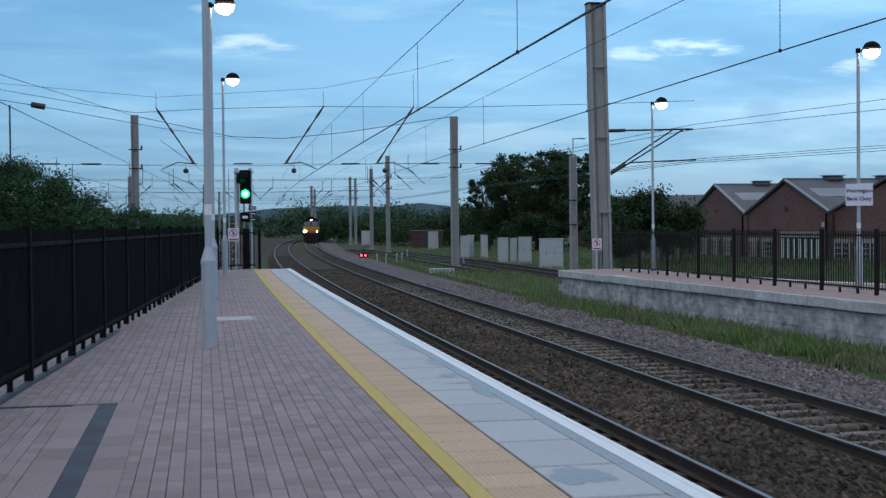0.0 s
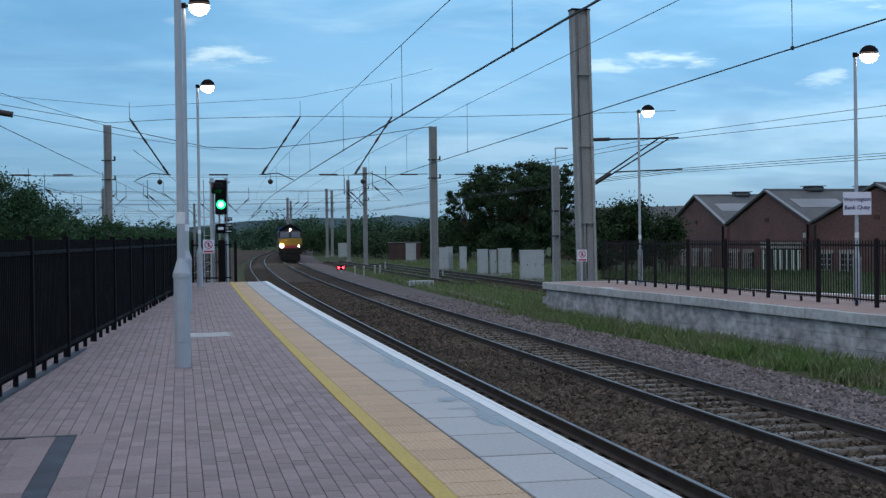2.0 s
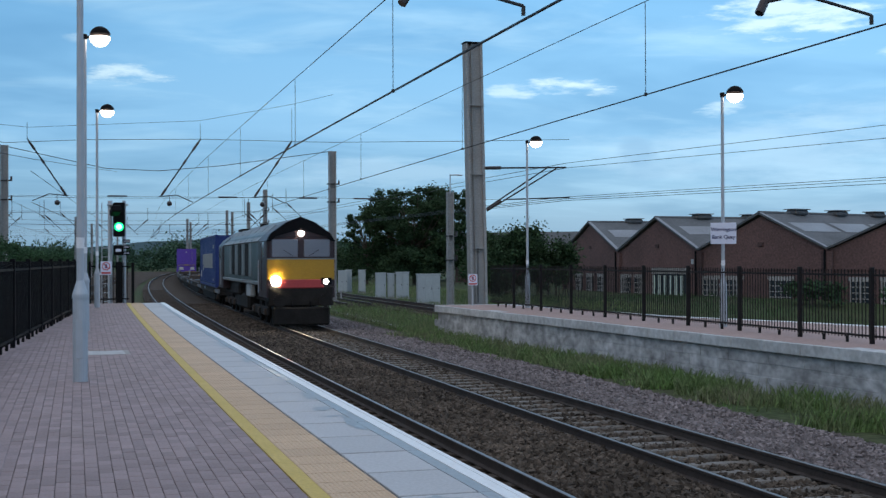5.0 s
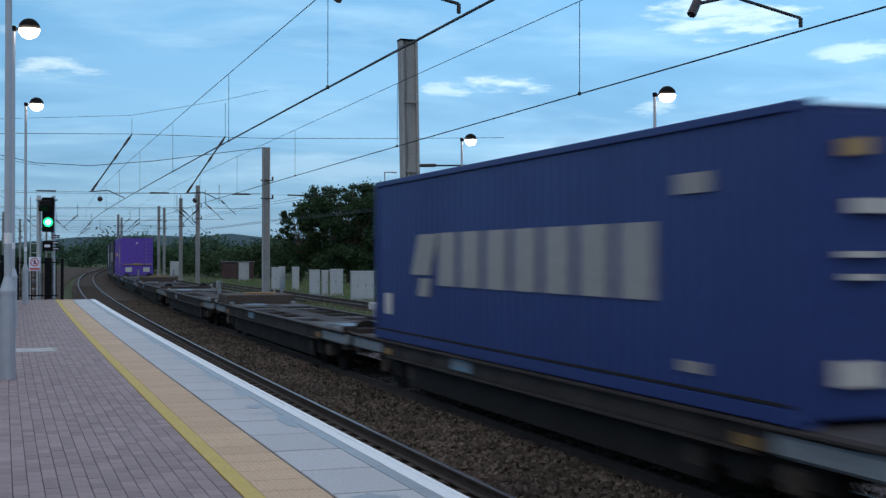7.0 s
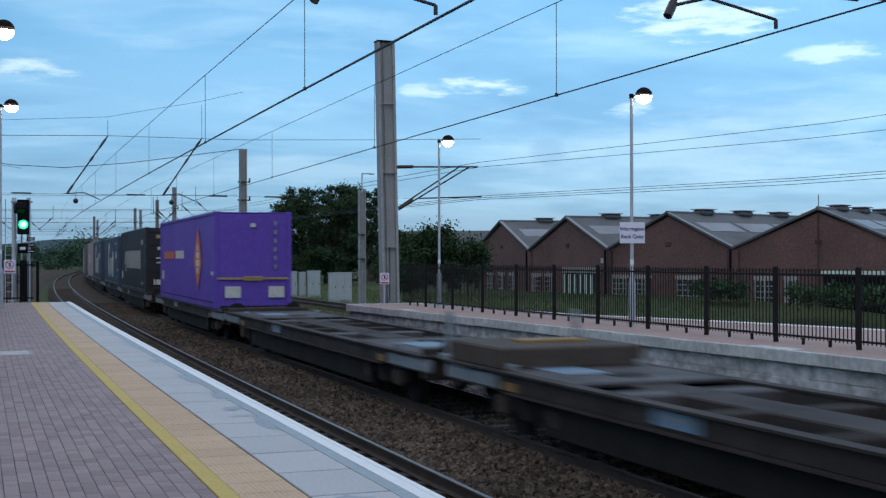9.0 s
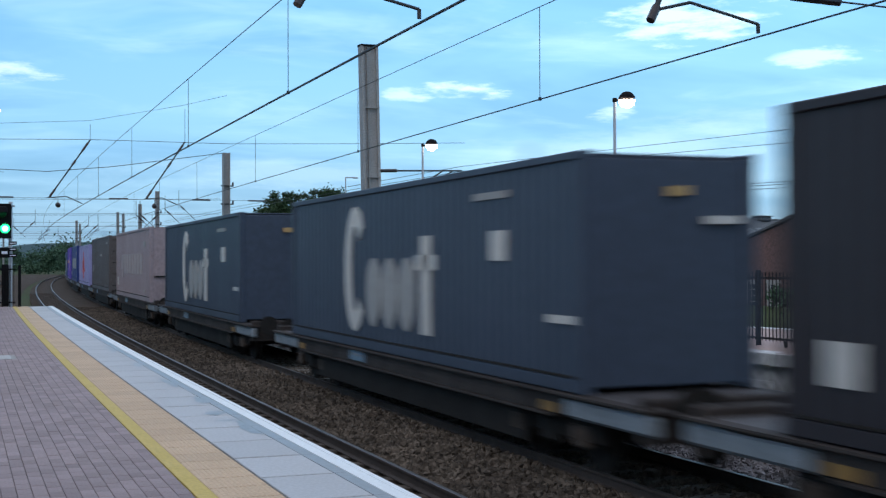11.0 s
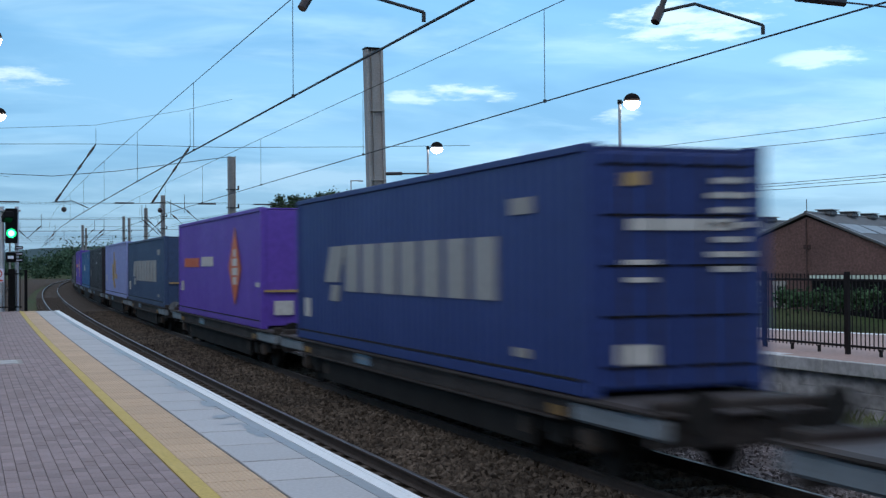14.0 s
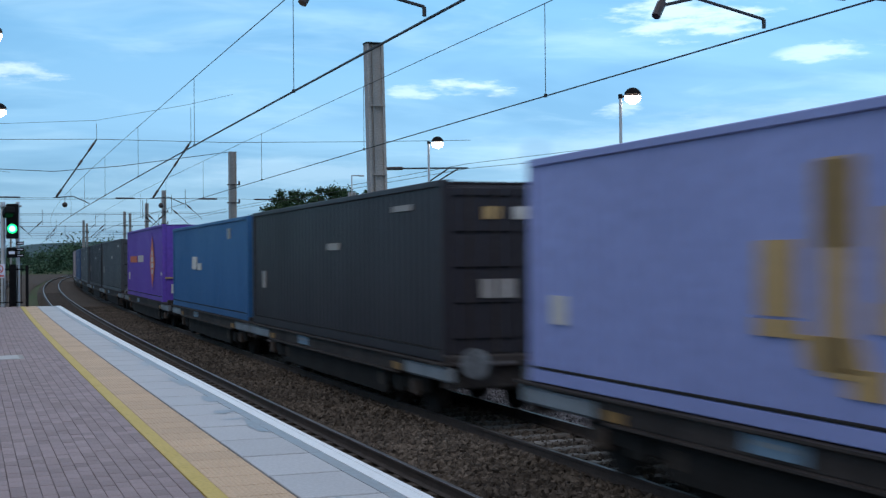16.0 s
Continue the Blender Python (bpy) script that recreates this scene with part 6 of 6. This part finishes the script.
def loco():
    t = tagged(empty("diesel_locomotive"), "heavy diesel freight locomotive with yellow front and lit headlights", "locomotive")
    L = 21.0
    y0 = -L / 2
    prof = [(-1.32, 1.15), (-1.32, 3.35), (-1.12, 3.62), (-0.55, 4.02), (0, 4.24), (0.55, 4.02), (1.12, 3.62), (1.32, 3.35), (1.32, 1.15)]

    def hull(name, ya, yb, pr, material, label="", inset=0.0):
        n = len(pr)
        v = [(x, ya, z) for x, z in pr] + [(x, yb, z) for x, z in pr]
        f = [tuple(range(n)), tuple(range(2 * n - 1, n - 1, -1))] + [(i, n + i, n + (i + 1) % n, (i + 1) % n) for i in range(n)]
        ob = raw(name, v, f, material, t)
        if label:
            ob["label"] = label
        return ob

    cab = [(x * 1.0, z) for x, z in prof]
    hull("cab", y0, y0 + 2.6, cab, M["locomaroon"], "dark maroon cab shell")
    body = [(x * 0.97, max(z, 1.7)) for x, z in prof]
    hull("body", y0 + 2.7, -y0 - 2.7, body, M["locoside"])
    hull("cab", -y0 - 2.6, -y0, cab, M["locomaroon"], "dark maroon cab shell")
    # roof hood edge over the windscreen and pale roof
    brow = [(-1.33, 3.32), (-1.13, 3.64), (-0.56, 4.045), (0, 4.265), (0.56, 4.045), (1.13, 3.64), (1.33, 3.32), (1.18, 3.32), (0.98, 3.5), (0, 3.80), (-0.98, 3.5), (-1.18, 3.32)]
    hull("brow", y0 - 0.10, y0 + 0.30, brow, M["black"], "black roof edge over the windscreen")
    for k in range(6):
        ya = y0 + 2.9 + k * 2.6
        for sx in (-1, 1):
            verts = [(sx * 1.335, ya, 3.37), (sx * 1.335, ya + 2.4, 3.37), (sx * 0.57, ya + 2.4, 4.05), (sx * 0.57, ya, 4.05)]
            verts += [(x * 0.97, y, z - 0.05) for x, y, z in verts]
            raw("roof_panel", verts, [(0, 1, 2, 3), (0, 4, 5, 1), (1, 5, 6, 2), (2, 6, 7, 3), (3, 7, 4, 0)], M["locoroof"], t)
    boxed("front_panel", (0, y0 - 0.03, 2.23), (2.6, 0.06, 0.80), M["locoyellow"], t, 0.02, "yellow warning panel")
    boxed("band", (0, y0 - 0.035, 2.645), (2.62, 0.07, 0.05), M["locoroof"], t)
    boxed("buffer_panel", (0, y0 - 0.05, 1.68), (1.75, 0.10, 0.34), M["locored"], t, 0.03, "red lower panel")
    boxed("apron", (0, y0 - 0.02, 1.2), (2.5, 0.10, 0.75), M["bogie"], t, 0.04)
    boxed("plough", (0, y0 - 0.12, 0.44), (2.2, 0.22, 0.70), M["bogie"], t, 0.06)
    boxed("window_frame", (0, y0 - 0.02, 3.06), (2.5, 0.05, 0.82), M["locomaroon"], t, 0.03)
    for sx in (-1, 1):
        boxed("windscreen", (sx * 0.62, y0 - 0.045, 3.05), (1.0, 0.05, 0.68), M["windscreen"], t, 0.02, "reflecting windscreen")
        tubed("wiper", (sx * 0.3, y0 - 0.08, 2.74), (sx * 0.7, y0 - 0.08, 3.0), 0.008, M["black"], t, n=5)
        tubed("buffer", (sx * 0.87, y0 - 0.05, 1.05), (sx * 0.87, y0 - 0.5, 1.05), 0.11, M["bogie"], t)
        tubed("buffer_head", (sx * 0.87, y0 - 0.5, 1.05), (sx * 0.87, y0 - 0.54, 1.05), 0.25, M["bogie"], t, n=18)
        boxed("lamp_housing", (sx * 0.98, y0 - 0.06, 1.78), (0.42, 0.12, 0.26), M["black"], t, 0.03)
        for yy in (y0 + 1.9, -y0 - 1.9):
            boxed("cab_door", (sx * 1.325, yy, 2.35), (0.03, 0.7, 1.9), M["locomaroon"], t, 0.01)
            boxed("side_window", (sx * 1.327, yy - 0.95 if yy < 0 else yy + 0.95, 3.0), (0.03, 0.75, 0.6), M["windscreen"], t, 0.01)
            tubed("handrail", (sx * 1.36, yy + 0.42, 1.3), (sx * 1.36, yy + 0.42, 2.6), 0.02, M["galv"], t, n=6)
        for k in range(7):
            g = boxed("grille", (sx * 1.285, -4.6 + k * 1.5, 2.65), (0.03, 1.2 if k % 2 else 0.7, 1.5), M["bogie"] if k % 2 else M["locoroof"], t, 0.01)
        boxed("sole_bar", (sx * 1.31, 0, 1.66), (0.08, L - 5.4, 0.14), M["locoroof"], t, 0.02)
        boxed("air_tank", (sx * 1.0, 2.2, 1.25), (0.5, 3.0, 0.6), M["bogie"], t, 0.1)
        boxed("locker", (sx * 1.12, -3.4, 1.3), (0.25, 1.6, 0.55), M["cabinet"], t, 0.05)
        tubed("air_pipe", (sx * 0.35, y0 - 0.1, 1.0), (sx * 0.38, y0 - 0.18, 0.55), 0.03, M["black"], t, n=6)
    tubed("headlight", (-0.98, y0 - 0.12, 1.79), (-0.98, y0 - 0.135, 1.79), 0.18, M["headlight"], t, n=18, label="dazzling headlight")
    tubed("marker_light", (0.95, y0 - 0.12, 1.76), (0.95, y0 - 0.135, 1.76), 0.10, M["marker"], t, n=18, label="lit marker light")
    tubed("marker_light", (0.0, y0 - 0.07, 3.62), (0.0, y0 - 0.125, 3.62), 0.11, M["marker"], t, n=18, label="lit marker light")
    tubed("exhaust", (0, 1.0, 4.1), (0, 1.0, 4.32), 0.2, M["bogie"], t)
    boxed("fan_grille", (0, 6.2, 4.12), (1.2, 2.0, 0.12), M["bogie"], t, 0.02)
    boxed("fuel_tank", (0, 0.3, 0.72), (2.3, 5.2, 0.7), M["bogie"], t, 0.12)
    for yy in (-6.3, 6.3):
        bogie(t, yy, 3, r=0.53, wheelbase=2.0)
    boxed("underframe", (0, 0, 1.3), (1.9, L - 0.6, 0.75), M["bogie"], t)
    return t


def train():
    rides(loco(), -209.4 + 10.5)
    long_w, short_w, bare_w = wagon(17.7), wagon(14.9, pale=True), wagon(18.7, True)
    used = {id(long_w): False, id(short_w): False, id(bare_w): False}

    def take(w):
        if used[id(w)]:
            return copy_thing(w, Matrix())
        used[id(w)] = True
        return w

    made = {}
    for f, r, h, body, art, doors, label in LOAD:
        key = (body.name, label, doors)
        if key in made:
            c = copy_thing(made[key], Matrix())
        else:
            c = made[key] = container(14.3, h, body, label, art, doors)
        rides(c, (f + r) / 2)
        tight = f in (82.1, 97.3, 114.9, 129.8, 165.5, 181.0)
        rides(take(short_w if tight else long_w), (f + r) / 2)
    racks = None
    for i in range(4):
        s = -167.3 + 19.25 * (i + 0.5)
        rides(take(bare_w), s)
        if i in (0, 2):
            rk = end_rack() if racks is None else copy_thing(racks, Matrix())
            racks = racks or rk
            rides(rk, s + 9.5)


train()


def motions():
    for ob, s_mid in MOVERS:
        rows = []
        for t in (0, 2, 4, 6, 8, 10, 12, 14, 16):
            rows.append((t, on_line(OFF2, s_mid + SPEED * (T_REF - t), RAIL_Z)))
        walk(ob, rows)


motions()
